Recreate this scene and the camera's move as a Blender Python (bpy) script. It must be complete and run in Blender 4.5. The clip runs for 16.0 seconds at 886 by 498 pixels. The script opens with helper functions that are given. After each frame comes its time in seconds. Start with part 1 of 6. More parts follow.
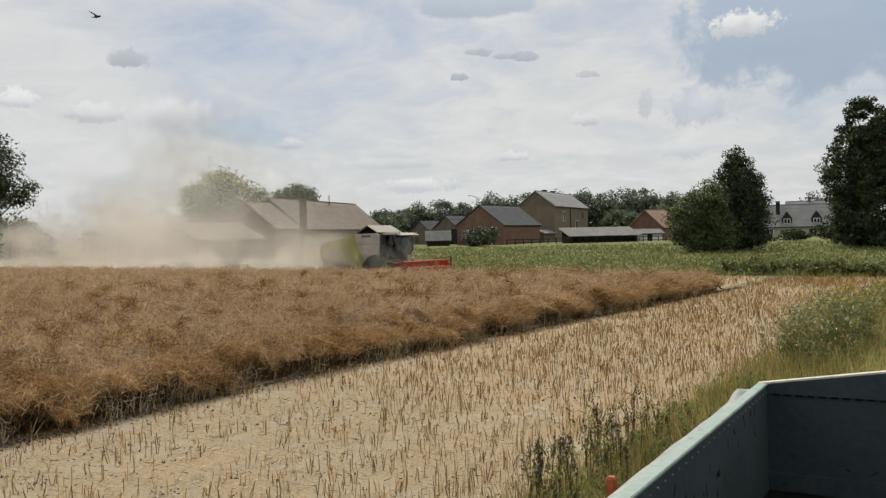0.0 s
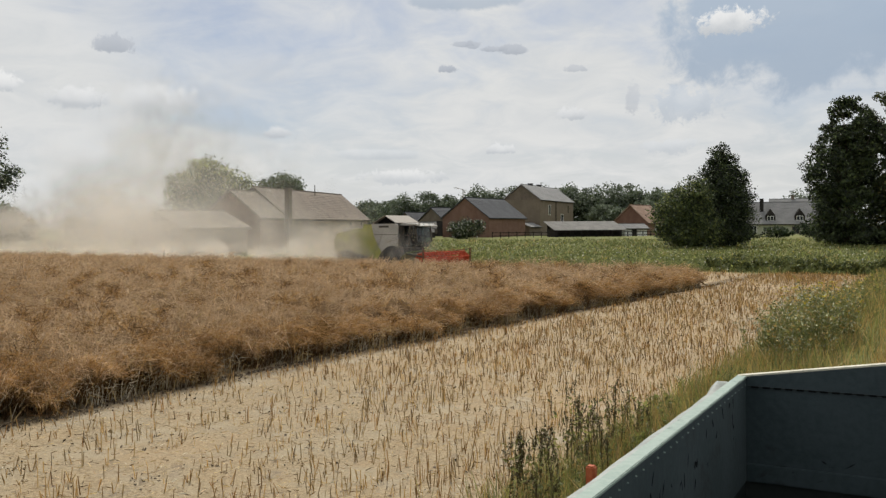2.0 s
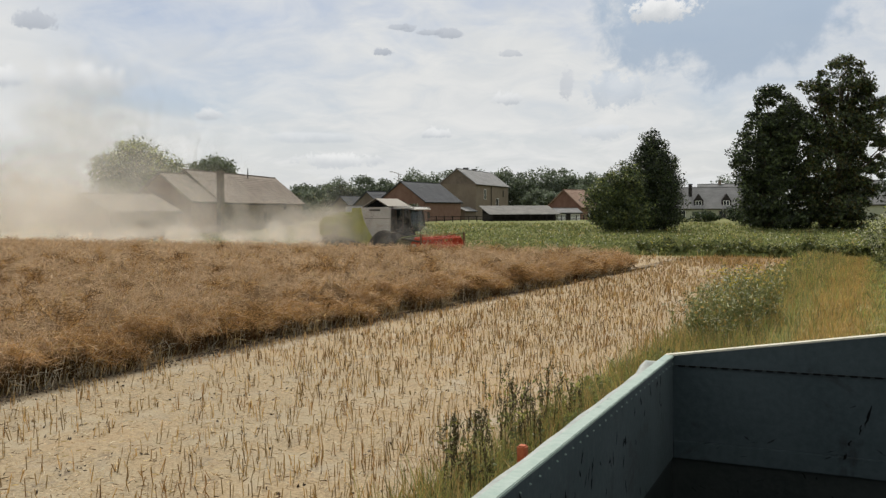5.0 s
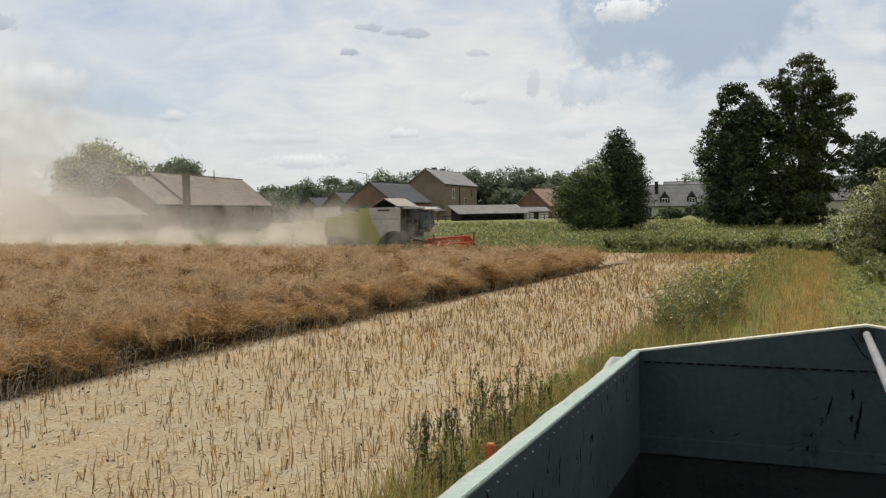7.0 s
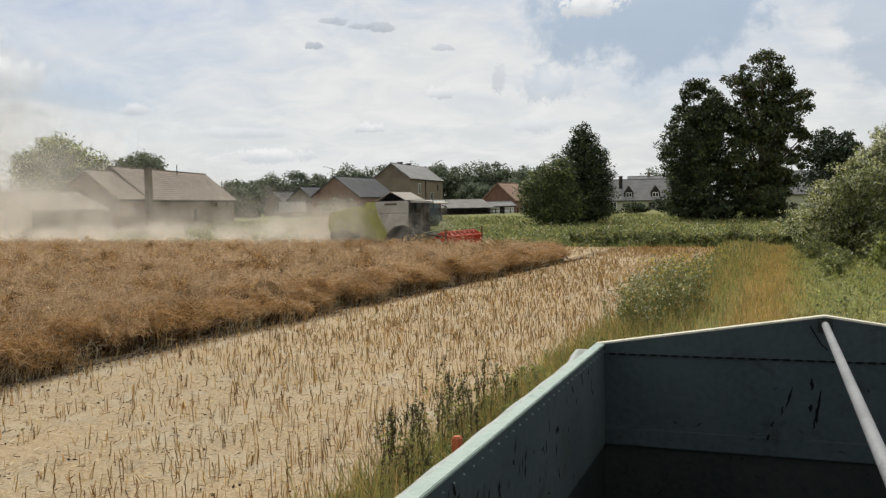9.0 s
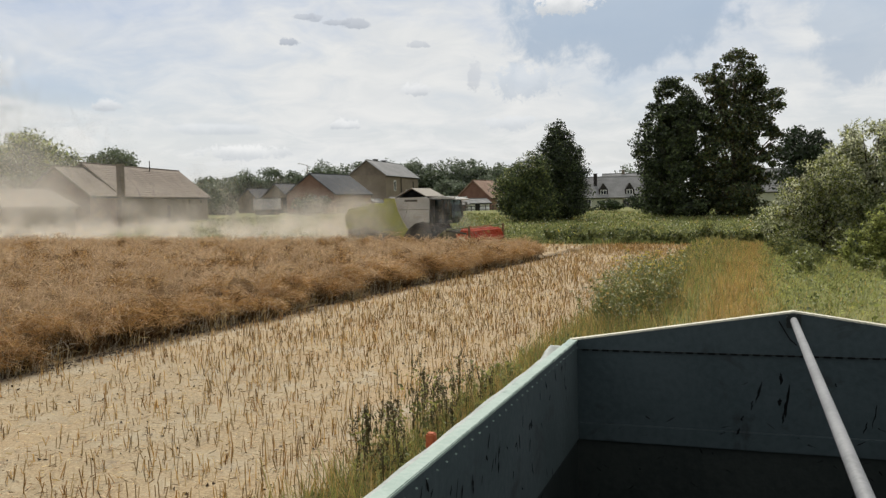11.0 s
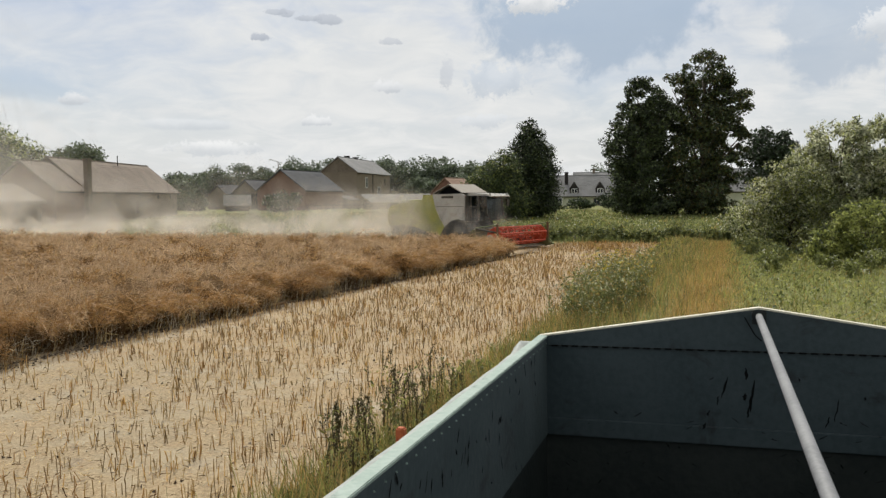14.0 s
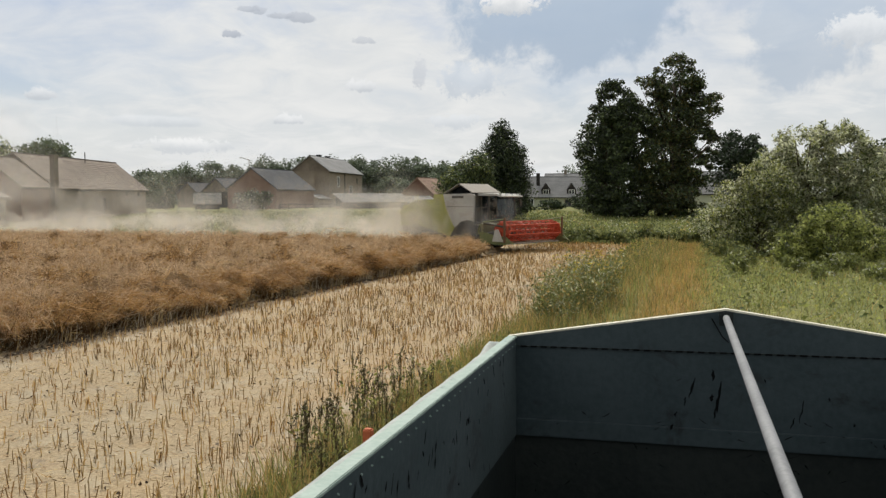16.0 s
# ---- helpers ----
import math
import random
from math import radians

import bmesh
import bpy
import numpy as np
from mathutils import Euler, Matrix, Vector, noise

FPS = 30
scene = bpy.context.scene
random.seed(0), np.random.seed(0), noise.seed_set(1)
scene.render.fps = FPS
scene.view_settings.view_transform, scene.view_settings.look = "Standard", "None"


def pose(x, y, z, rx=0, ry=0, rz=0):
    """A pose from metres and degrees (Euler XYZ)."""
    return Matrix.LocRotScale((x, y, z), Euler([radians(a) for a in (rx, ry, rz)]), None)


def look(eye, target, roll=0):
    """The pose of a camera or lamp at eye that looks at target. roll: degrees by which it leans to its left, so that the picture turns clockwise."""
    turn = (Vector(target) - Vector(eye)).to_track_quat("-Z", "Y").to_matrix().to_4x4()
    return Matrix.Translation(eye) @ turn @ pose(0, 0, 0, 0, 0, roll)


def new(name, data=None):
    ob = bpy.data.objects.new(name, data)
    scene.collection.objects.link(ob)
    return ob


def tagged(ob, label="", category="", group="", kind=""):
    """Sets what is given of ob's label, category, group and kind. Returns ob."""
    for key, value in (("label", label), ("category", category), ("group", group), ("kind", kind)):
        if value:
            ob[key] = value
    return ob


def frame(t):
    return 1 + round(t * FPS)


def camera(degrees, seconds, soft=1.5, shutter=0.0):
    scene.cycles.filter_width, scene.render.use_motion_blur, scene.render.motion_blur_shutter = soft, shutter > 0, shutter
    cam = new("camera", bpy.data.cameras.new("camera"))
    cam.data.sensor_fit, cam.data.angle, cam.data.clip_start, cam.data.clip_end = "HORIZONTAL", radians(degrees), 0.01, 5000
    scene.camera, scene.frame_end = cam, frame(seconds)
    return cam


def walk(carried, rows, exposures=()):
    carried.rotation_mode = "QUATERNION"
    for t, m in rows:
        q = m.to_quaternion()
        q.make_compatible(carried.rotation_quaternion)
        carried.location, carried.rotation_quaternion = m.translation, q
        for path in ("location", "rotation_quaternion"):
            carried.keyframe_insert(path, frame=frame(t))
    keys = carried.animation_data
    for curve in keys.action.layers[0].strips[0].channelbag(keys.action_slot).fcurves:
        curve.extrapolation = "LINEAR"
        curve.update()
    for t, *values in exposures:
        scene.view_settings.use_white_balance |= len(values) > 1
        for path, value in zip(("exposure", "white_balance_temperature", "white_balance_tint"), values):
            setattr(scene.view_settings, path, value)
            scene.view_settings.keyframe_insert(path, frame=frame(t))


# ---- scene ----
cam = camera(56.0, 16.0, soft=1.4)
PATH = [
    (0, pose(-0.155, -0.671, 3.248, 88.996, 1.265, 31.476)),
    (0.5, pose(-0.148, -0.673, 3.246, 88.741, 0.961, 31.141)),
    (1, pose(-0.151, -0.669, 3.235, 88.600, 0.658, 30.889)),
    (1.5, pose(-0.153, -0.668, 3.229, 88.545, 0.455, 30.687)),
    (2, pose(-0.147, -0.676, 3.233, 88.433, 0.353, 30.481)),
    (2.5, pose(-0.146, -0.668, 3.234, 88.321, 0.249, 30.148)),
    (3, pose(-0.144, -0.667, 3.229, 88.181, 0.144, 29.766)),
    (3.5, pose(-0.141, -0.654, 3.227, 87.985, 0.138, 29.276)),
    (4, pose(-0.142, -0.660, 3.224, 87.739, 0.225, 28.153)),
    (4.5, pose(-0.146, -0.648, 3.221, 87.465, 0.212, 26.983)),
    (7, pose(-0.131, -0.641, 3.219, 87.296, 0.878, 23.935)),
    (7.5, pose(-0.129, -0.636, 3.217, 87.129, 0.972, 23.399)),
    (8, pose(-0.131, -0.639, 3.217, 87.020, 0.965, 22.790)),
    (8.5, pose(-0.132, -0.636, 3.216, 86.942, 0.959, 22.185)),
    (9, pose(-0.132, -0.635, 3.213, 86.890, 0.953, 21.603)),
    (11.5, pose(-0.120, -0.640, 3.212, 86.654, 0.832, 19.561)),
    (12, pose(-0.119, -0.641, 3.211, 86.660, 0.729, 19.195)),
    (12.5, pose(-0.116, -0.645, 3.209, 86.606, 0.726, 18.921)),
    (13, pose(-0.115, -0.642, 3.207, 86.581, 0.624, 18.709)),
    (13.5, pose(-0.116, -0.648, 3.205, 86.555, 0.521, 18.361)),
    (14, pose(-0.116, -0.647, 3.203, 86.475, 0.517, 17.987)),
    (14.5, pose(-0.115, -0.644, 3.207, 86.478, 0.314, 17.673)),
    (15, pose(-0.115, -0.641, 3.205, 86.482, 0.211, 17.262)),
    (15.5, pose(-0.116, -0.624, 3.203, 86.460, 0.006, 16.738)),
    (16, pose(-0.112, -0.618, 3.200, 86.468, -0.000, 16.075)),
]
walk(cam, PATH, exposures=[(0, -0.17), (3.5, -0.11), (7, -0.04), (9, 0.0), (16, 0.0)])

# ---- world and sun ----
SUN_AZ, SUN_EL = -28.0, 56.0   # azimuth from +y towards +x, elevation


def sun_vector():
    a, e = radians(SUN_AZ), radians(SUN_EL)
    return Vector((math.sin(a) * math.cos(e), math.cos(a) * math.cos(e), math.sin(e)))


sun = new("sun", bpy.data.lights.new("sun", "SUN"))
sun.data.energy, sun.data.angle, sun.data.color = 3.6, radians(0.6), (1.0, 0.95, 0.86)
sun.matrix_basis = look(sun_vector() * 100, (0, 0, 0))


class Nodes:
    """Short way to write node trees."""

    def __init__(self, tree):
        self.t = tree
        tree.nodes.clear()

    def n(self, kind, ins=None):
        node = self.t.nodes.new(kind)
        for k, v in (ins or {}).items():
            if isinstance(v, bpy.types.NodeSocket):
                self.t.links.new(v, node.inputs[k])
            else:
                node.inputs[k].default_value = v
        return node

    def math(self, op, a, b=0.0, clamp=False):
        node = self.n("ShaderNodeMath", {0: a, 1: b})
        node.operation, node.use_clamp = op, clamp
        return node.outputs[0]

    def noise(self, vec, scale, detail=4.0, rough=0.55, distort=0.0):
        return self.n("ShaderNodeTexNoise", {"Vector": vec, "Scale": scale, "Detail": detail, "Roughness": rough, "Distortion": distort}).outputs["Fac"]

    def ramp(self, fac, lo, hi, a=0.0, b=1.0):
        node = self.n("ShaderNodeMapRange", {"Value": fac, "From Min": lo, "From Max": hi, "To Min": a, "To Max": b})
        node.interpolation_type = "SMOOTHSTEP"
        return node.outputs[0]

    def mix(self, fac, a, b, blend="MIX"):
        node = self.n("ShaderNodeMix")
        node.data_type, node.blend_type = "RGBA", blend
        for k, v in ((0, fac), (6, a), (7, b)):
            if isinstance(v, bpy.types.NodeSocket):
                self.t.links.new(v, node.inputs[k])
            else:
                node.inputs[k].default_value = (*v, 1) if isinstance(v, tuple) and len(v) == 3 else v
        return node.outputs[2]


def way(az, el):
    a, e = radians(az), radians(el)
    return (math.sin(a) * math.cos(e), math.cos(a) * math.cos(e), math.sin(e))


# cloud puffs: azimuth, elevation, half width, half height in degrees, greyness
PUFFS = [
    (-7.3, 12.6, 7.2, 4.5, 1.0, 0.9),
    (7.6, 10.4, 4.6, 3.6, 0.85, 0.75),
    (-29.4, 15.24, 4.27, 0.85, 0.8, 0.75),
    (-35.0, 4.91, 3.11, 0.39, 0.2, 0.5),
    (-49.4, 8.08, 2.33, 1.01, 0.1, 0.85),
    (-33.1, 3.41, 2.33, 0.47, 0, 0.7),
    (-14.3, 7.8, 2.1, 1.1, 0.6, 0.6),
    (-11.6, 12.82, 2.02, 0.78, -0.1, 0.9),
    (10.2, 10.0, 2.0, 1.0, 0, 0.7),
    (-25.5, 11.75, 0.95, 0.40, 0.75, 0.8),
    (-27.1, 11.85, 0.75, 0.24, 0.75, 0.75),
    (-28.4, 12.1, 0.5, 0.28, 0.75, 0.7),
    (-15.5, 5.18, 1.94, 0.47, 0.3, 0.5),
    (-54.0, 8.03, 1.48, 0.78, 0.1, 0.9),
    (-52.0, 11.42, 1.32, 0.62, 0.75, 0.8),
    (-58.4, 8.70, 1.24, 0.78, 0, 0.9),
    (-21.7, 7.39, 1.01, 0.51, 0.15, 0.85),
    (-26.5, 5.14, 1.01, 0.43, 0.1, 0.8),
    (-47.2, 6.19, 0.97, 0.47, 0.2, 0.7),
    (-41.6, 6.24, 0.78, 0.47, 0.2, 0.8),
    (-30.2, 10.58, 0.70, 0.35, 0.85, 0.85),
    (-29.2, 12.18, 0.70, 0.23, 0.8, 0.7),
    (-21.4, 10.42, 0.70, 0.31, 0.7, 0.6),
    (-17.6, 8.00, 0.47, 1.17, 0.6, 0.6),
]
GAPS = [
    (-45.7, 13.38, 6.61, 2.33, 0.22),
    (-51.4, 13.80, 7.77, 2.72, 0.12),
    (-44.1, 6.87, 4.66, 0.97, 0.4),
    (-4.2, 9.16, 7.77, 3.50, 0.3),
    (-41.3, 10.60, 7.77, 2.33, 0.28),
]


def build_world():
    world = bpy.data.worlds.new("sky")
    scene.world = world
    world.use_nodes = True
    N = Nodes(world.node_tree)
    sky = N.n("ShaderNodeTexSky")
    sky.sky_type, sky.sun_disc, sky.sun_elevation, sky.sun_rotation = "NISHITA", False, radians(SUN_EL), radians(SUN_AZ)
    sky.air_density, sky.dust_density, sky.ozone_density = 1.0, 1.5, 1.5
    d = N.n("ShaderNodeTexCoord").outputs["Generated"]
    sep = N.n("ShaderNodeSeparateXYZ", {0: d})
    x, y, z = sep.outputs
    # clouds lie on a flat layer: project the way onto it
    zz = N.math("MAXIMUM", z, 0.02)
    flat = N.n("ShaderNodeCombineXYZ", {0: N.math("DIVIDE", x, N.math("ADD", zz, 0.25)), 1: N.math("DIVIDE", y, N.math("ADD", zz, 0.25)), 2: 0.0}).outputs[0]
    big = N.noise(flat, 1.1, 5.0, 0.6, 0.4)
    fine = N.noise(flat, 5.0, 6.0, 0.6, 0.6)
    dir_noise = N.noise(d, 34.0, 6.0, 0.62, 0.3)
    frayed = N.noise(d, 105.0, 4.0, 0.65, 0.4)
    wisp = N.noise(d, 9.0, 5.0, 0.6, 0.5)
    veil = N.ramp(N.math("ADD", N.math("MULTIPLY", big, 0.75), N.math("MULTIPLY", fine, 0.25)), 0.34, 0.56, 0.45, 1.0)
    blue = N.mix(1.0, sky.outputs[0], (SKY_K * 1.0, SKY_K * 1.02, SKY_K * 1.1), "MULTIPLY")
    grey = N.ramp(fine, 0.3, 0.75, 0.0, 1.0)
    white = N.mix(grey, (0.745, 0.765, 0.775), (0.84, 0.845, 0.835))
    low = N.ramp(z, 0.02, 0.30, 1.0, 0.0)
    veil = N.math("MAXIMUM", veil, N.math("MULTIPLY", low, 0.9))
    az = N.math("ARCTAN2", x, y)
    el = N.math("ARCSINE", z)

    def blob(caz, cel, ha, he, wob, soft, base=1.0):
        u = N.math("DIVIDE", N.math("SUBTRACT", az, radians(caz)), radians(ha))
        v = N.math("DIVIDE", N.math("SUBTRACT", el, radians(cel)), radians(he))
        v = N.math("MULTIPLY", v, N.ramp(v, -0.3, 0.1, base, 1.0))
        r = N.math("SQRT", N.math("ADD", N.math("MULTIPLY", u, u), N.math("MULTIPLY", v, v)))
        grain = N.math("ADD", N.math("MULTIPLY", frayed, 0.6), N.math("MULTIPLY", dir_noise, 0.4)) if ha < 3 else N.math("ADD", N.math("MULTIPLY", wisp, 0.6), N.math("MULTIPLY", dir_noise, 0.4))
        r = N.math("ADD", r, N.math("MULTIPLY", N.math("SUBTRACT", grain, 0.5), wob))
        return N.ramp(r, 1.0 - soft, 1.0 + soft, 1.0, 0.0), v

    for caz, cel, ha, he, amount in GAPS:
        m, _ = blob(caz, cel, ha, he, 1.4, 0.6)
        veil = N.math("SUBTRACT", veil, N.math("MULTIPLY", m, amount * 0.8), clamp=True)
    col = N.mix(veil, blue, white)
    for caz, cel, ha, he, dark, amount in PUFFS:
        m, v = blob(caz, cel, ha, he, 3.4 if ha < 3 else 2.2, 0.26 if ha < 4 else 0.18, 1.7 if ha < 1.6 else 1.0)
        shade = N.ramp(N.math("ADD", v, N.math("MULTIPLY", N.math("SUBTRACT", dir_noise, 0.5), 2.0 if ha < 4 else 0.7)), -0.9, 0.9, 0.0, 1.0)
        low_c, high_c = (0.62, 0.65, 0.68), (0.95, 0.955, 0.95)
        grey_c = (0.40, 0.44, 0.51) if ha < 1.5 else (0.42, 0.51, 0.625)
        body = N.mix(shade, tuple(a + (g - a) * dark for a, g in zip(low_c, grey_c)), tuple(a + (g * 1.1 - a) * dark for a, g in zip(high_c, grey_c)))
        col = N.mix(N.math("MULTIPLY", m, amount), col, body)
    bg = N.n("ShaderNodeBackground", {0: col, 1: SKY_STRENGTH})
    out = N.n("ShaderNodeOutputWorld", {0: bg.outputs[0]})


SKY_K, SKY_STRENGTH = 0.085, 0.97
build_world()


# ---- materials ----
def material(name, base, second, scale=3.0, fine=40.0, rough=0.8, bump=0.3, island=0.0, metal=0.0, stretch=(1, 1, 1), third=None, spec=0.3, trans=0.0, amount=1.0, bump_dist=0.02, obj_rand=0.0):
    """Two colours mixed by broad and fine noise, with bump; island: colour spread from piece to piece."""
    m = bpy.data.materials.new(name)
    m.use_nodes = True
    N = Nodes(m.node_tree)
    p = N.n("ShaderNodeTexCoord").outputs["Object"]
    p = N.n("ShaderNodeMapping", {"Vector": p, "Scale": stretch}).outputs[0]
    broad = N.noise(p, scale, 4.0, 0.6)
    small = N.noise(p, fine, 3.0, 0.6)
    f = N.ramp(N.math("ADD", N.math("MULTIPLY", broad, 0.6), N.math("MULTIPLY", small, 0.4)), 0.36, 0.64)
    col = N.mix(N.math("MULTIPLY", f, amount), base, second)
    if third:
        col = N.mix(N.ramp(N.noise(p, scale * 2.3, 5.0, 0.7, 0.6), 0.56, 0.72), col, third)
    if island:
        r = N.n("ShaderNodeNewGeometry").outputs["Random Per Island"]
        k = N.ramp(r, 0.0, 1.0, 1.0 - island, 1.0 + island)
        col = N.mix(1.0, col, N.n("ShaderNodeCombineColor", {0: k, 1: k, 2: k}).outputs[0], "MULTIPLY")
    if obj_rand:
        r = N.n("ShaderNodeObjectInfo").outputs["Random"]
        k = N.ramp(r, 0.0, 1.0, 1.0 - obj_rand, 1.0 + obj_rand)
        col = N.mix(1.0, col, N.n("ShaderNodeCombineColor", {0: k, 1: k, 2: k}).outputs[0], "MULTIPLY")
    b = N.n("ShaderNodeBump", {"Strength": bump, "Distance": bump_dist, "Height": small})
    sh = N.n("ShaderNodeBsdfPrincipled", {"Base Color": col, "Roughness": rough, "Metallic": metal, "Specular IOR Level": spec, "Normal": b.outputs[0]}).outputs[0]
    if trans:
        tr = N.n("ShaderNodeBsdfTranslucent", {"Color": col}).outputs[0]
        sh = N.n("ShaderNodeMixShader", {0: trans, 1: sh, 2: tr}).outputs[0]
    N.n("ShaderNodeOutputMaterial", {0: sh})
    return m


M = {
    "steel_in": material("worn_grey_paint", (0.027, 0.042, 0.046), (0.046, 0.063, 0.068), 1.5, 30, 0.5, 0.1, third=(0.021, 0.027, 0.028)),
    # lighter than the end wall: the side walls' brighter light put into the colour
    "steel_side": material("worn_grey_paint_lit_side", (0.050, 0.068, 0.070), (0.078, 0.099, 0.102), 1.5, 30, 0.5, 0.1, third=(0.038, 0.042, 0.042)),
    # painted-in shade of the trailer's lower walls; also dark fittings and chassis
    "steel_dark": material("dark_shaded_grey_paint", (0.010, 0.0145, 0.0135), (0.019, 0.024, 0.022), 2, 30, 0.6, 0.15),
    "rim": material("pale_green_paint", (0.25, 0.325, 0.28), (0.33, 0.40, 0.355), 3, 40, 0.55, 0.1, third=(0.16, 0.20, 0.175)),
    "worn_edge": material("worn_cream_edge", (0.50, 0.47, 0.36), (0.62, 0.59, 0.48), 9, 70, 0.6, 0.1, third=(0.20, 0.24, 0.19)),
    "shedroof": material("dusty_old_tin_roof", (0.12, 0.118, 0.108), (0.19, 0.182, 0.165), 0.8, 9, 0.85, 0.3, third=(0.09, 0.082, 0.07)),
    "tarp": material("pale_tarpaulin", (0.29, 0.31, 0.285), (0.40, 0.415, 0.385), 4, 25, 0.7, 0.3, spec=0.3),
    "pole": material("galvanised_tube", (0.17, 0.175, 0.18), (0.24, 0.245, 0.25), 3, 60, 0.6, 0.05, metal=0.0),
    "dent_and_shade": material("black_scratch_and_shade", (0.004, 0.0045, 0.005), (0.010, 0.010, 0.010), 8, 60, 0.9, 0.2, spec=0.1),
    "rust": material("rust_orange", (0.33, 0.075, 0.03), (0.42, 0.12, 0.05), 8, 60, 0.7, 0.2),
    "plaster": material("old_brown_plaster", (0.13, 0.105, 0.08), (0.19, 0.155, 0.12), 0.7, 9, 0.9, 0.3, third=(0.10, 0.08, 0.06)),
    "plaster2": material("grey_brown_plaster", (0.165, 0.135, 0.098), (0.22, 0.18, 0.135), 0.5, 9, 0.9, 0.3, third=(0.19, 0.15, 0.12)),
    "brick": material("weathered_brick", (0.17, 0.095, 0.068), (0.22, 0.135, 0.10), 0.9, 14, 0.9, 0.4, third=(0.14, 0.085, 0.065)),
    "redbrick": material("red_brick", (0.15, 0.08, 0.058), (0.20, 0.11, 0.08), 0.9, 14, 0.9, 0.4),
    "rooftile": material("faded_roof_tile", (0.20, 0.165, 0.135), (0.265, 0.22, 0.18), 0.6, 8, 0.9, 0.4, obj_rand=0.12),
    "darkroof": material("dark_slate_roof", (0.060, 0.062, 0.068), (0.085, 0.088, 0.095), 0.5, 9, 0.8, 0.3, obj_rand=0.12),
    "greyroof": material("grey_fibre_roof", (0.20, 0.20, 0.195), (0.27, 0.265, 0.26), 0.6, 9, 0.85, 0.3, obj_rand=0.10),
    "redroof": material("orange_brown_tile", (0.25, 0.165, 0.12), (0.32, 0.225, 0.17), 0.6, 8, 0.9, 0.4, obj_rand=0.12),
    "cream": material("pale_yellow_green_render", (0.36, 0.37, 0.27), (0.42, 0.43, 0.32), 0.5, 12, 0.9, 0.2),
    "white": material("white_paint", (0.70, 0.70, 0.67), (0.78, 0.78, 0.76), 0.8, 14, 0.7, 0.1),
    "darkwood": material("black_stained_boards", (0.018, 0.016, 0.015), (0.035, 0.03, 0.027), 1.2, 16, 0.9, 0.3),
    "glass": material("window_glass", (0.02, 0.025, 0.03), (0.03, 0.035, 0.04), 1, 10, 0.12, 0.0, spec=0.6),
    "bark": material("bark", (0.055, 0.042, 0.032), (0.10, 0.08, 0.06), 3, 25, 0.95, 0.8, stretch=(1, 1, 0.3)),
    "asphalt": material("dark_rubber", (0.018, 0.018, 0.018), (0.035, 0.034, 0.032), 3, 40, 0.85, 0.3),
}


def leaf(name, a, b, trans=0.3, island=0.35, rough=0.5, spec=0.25):
    M[name] = material(name, a, b, 0.5, 6.0, rough, 0.0, island=island, trans=trans, spec=spec)


leaf("leaf_dark", (0.013, 0.022, 0.010), (0.032, 0.044, 0.018), 0.06, 0.8, 0.40, 0.4)
leaf("leaf_mid", (0.062, 0.088, 0.032), (0.12, 0.148, 0.058), 0.25, 0.5, 0.44, 0.35)
leaf("leaf_grey", (0.38, 0.395, 0.245), (0.56, 0.56, 0.41), 0.6, 0.5, 0.4, 0.5)
leaf("leaf_light", (0.21, 0.24, 0.065), (0.35, 0.365, 0.12), 0.58, 0.45, 0.4, 0.4)
leaf("leaf_far", (0.028, 0.046, 0.024), (0.050, 0.074, 0.038), 0.25)
# paler leaf colour that paints distance haze onto the far trees
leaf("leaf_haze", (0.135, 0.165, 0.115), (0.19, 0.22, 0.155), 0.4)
leaf("leaf_autumn", (0.09, 0.075, 0.025), (0.13, 0.11, 0.04), 0.3)
leaf("straw", (0.36, 0.25, 0.10), (0.55, 0.42, 0.20), 0.25, 0.35, 0.7)
leaf("stalk", (0.42, 0.285, 0.115), (0.60, 0.44, 0.20), 0.5, 0.45, 0.7)
leaf("crop", (0.44, 0.305, 0.175), (0.62, 0.455, 0.29), 0.28, 0.3, 0.8)
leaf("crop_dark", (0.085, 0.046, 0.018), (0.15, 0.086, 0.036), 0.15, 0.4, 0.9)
# sheet darker than the stalks on it: painted shade for the gaps between them
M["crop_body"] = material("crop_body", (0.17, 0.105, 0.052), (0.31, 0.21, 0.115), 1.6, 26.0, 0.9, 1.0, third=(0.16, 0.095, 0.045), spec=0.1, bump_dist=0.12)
leaf("meadow", (0.115, 0.14, 0.045), (0.19, 0.205, 0.07), 0.35, 0.35)
leaf("crop_rust", (0.33, 0.185, 0.065), (0.50, 0.305, 0.12), 0.35, 0.35, 0.8)
leaf("stem_pale", (0.42, 0.36, 0.25), (0.55, 0.50, 0.38), 0.15, 0.3, 0.7)
leaf("clod", (0.07, 0.052, 0.038), (0.14, 0.11, 0.08), 0.0, 0.4, 0.9)
leaf("divider_green", (0.09, 0.11, 0.04), (0.15, 0.16, 0.07), 0.0, 0.2, 0.6)
leaf("grass", (0.21, 0.22, 0.062), (0.33, 0.32, 0.105), 0.5, 0.35)
leaf("dry_grass", (0.38, 0.25, 0.08), (0.50, 0.36, 0.13), 0.35, 0.35)
leaf("weed", (0.12, 0.14, 0.05), (0.21, 0.225, 0.09), 0.3, 0.35)
leaf("weed_seed", (0.055, 0.045, 0.018), (0.11, 0.088, 0.036), 0.1, 0.4)
leaf("flower_white", (0.55, 0.56, 0.48), (0.68, 0.68, 0.6), 0.3, 0.2)
leaf("flower_yellow", (0.55, 0.42, 0.03), (0.62, 0.5, 0.06), 0.3, 0.2)


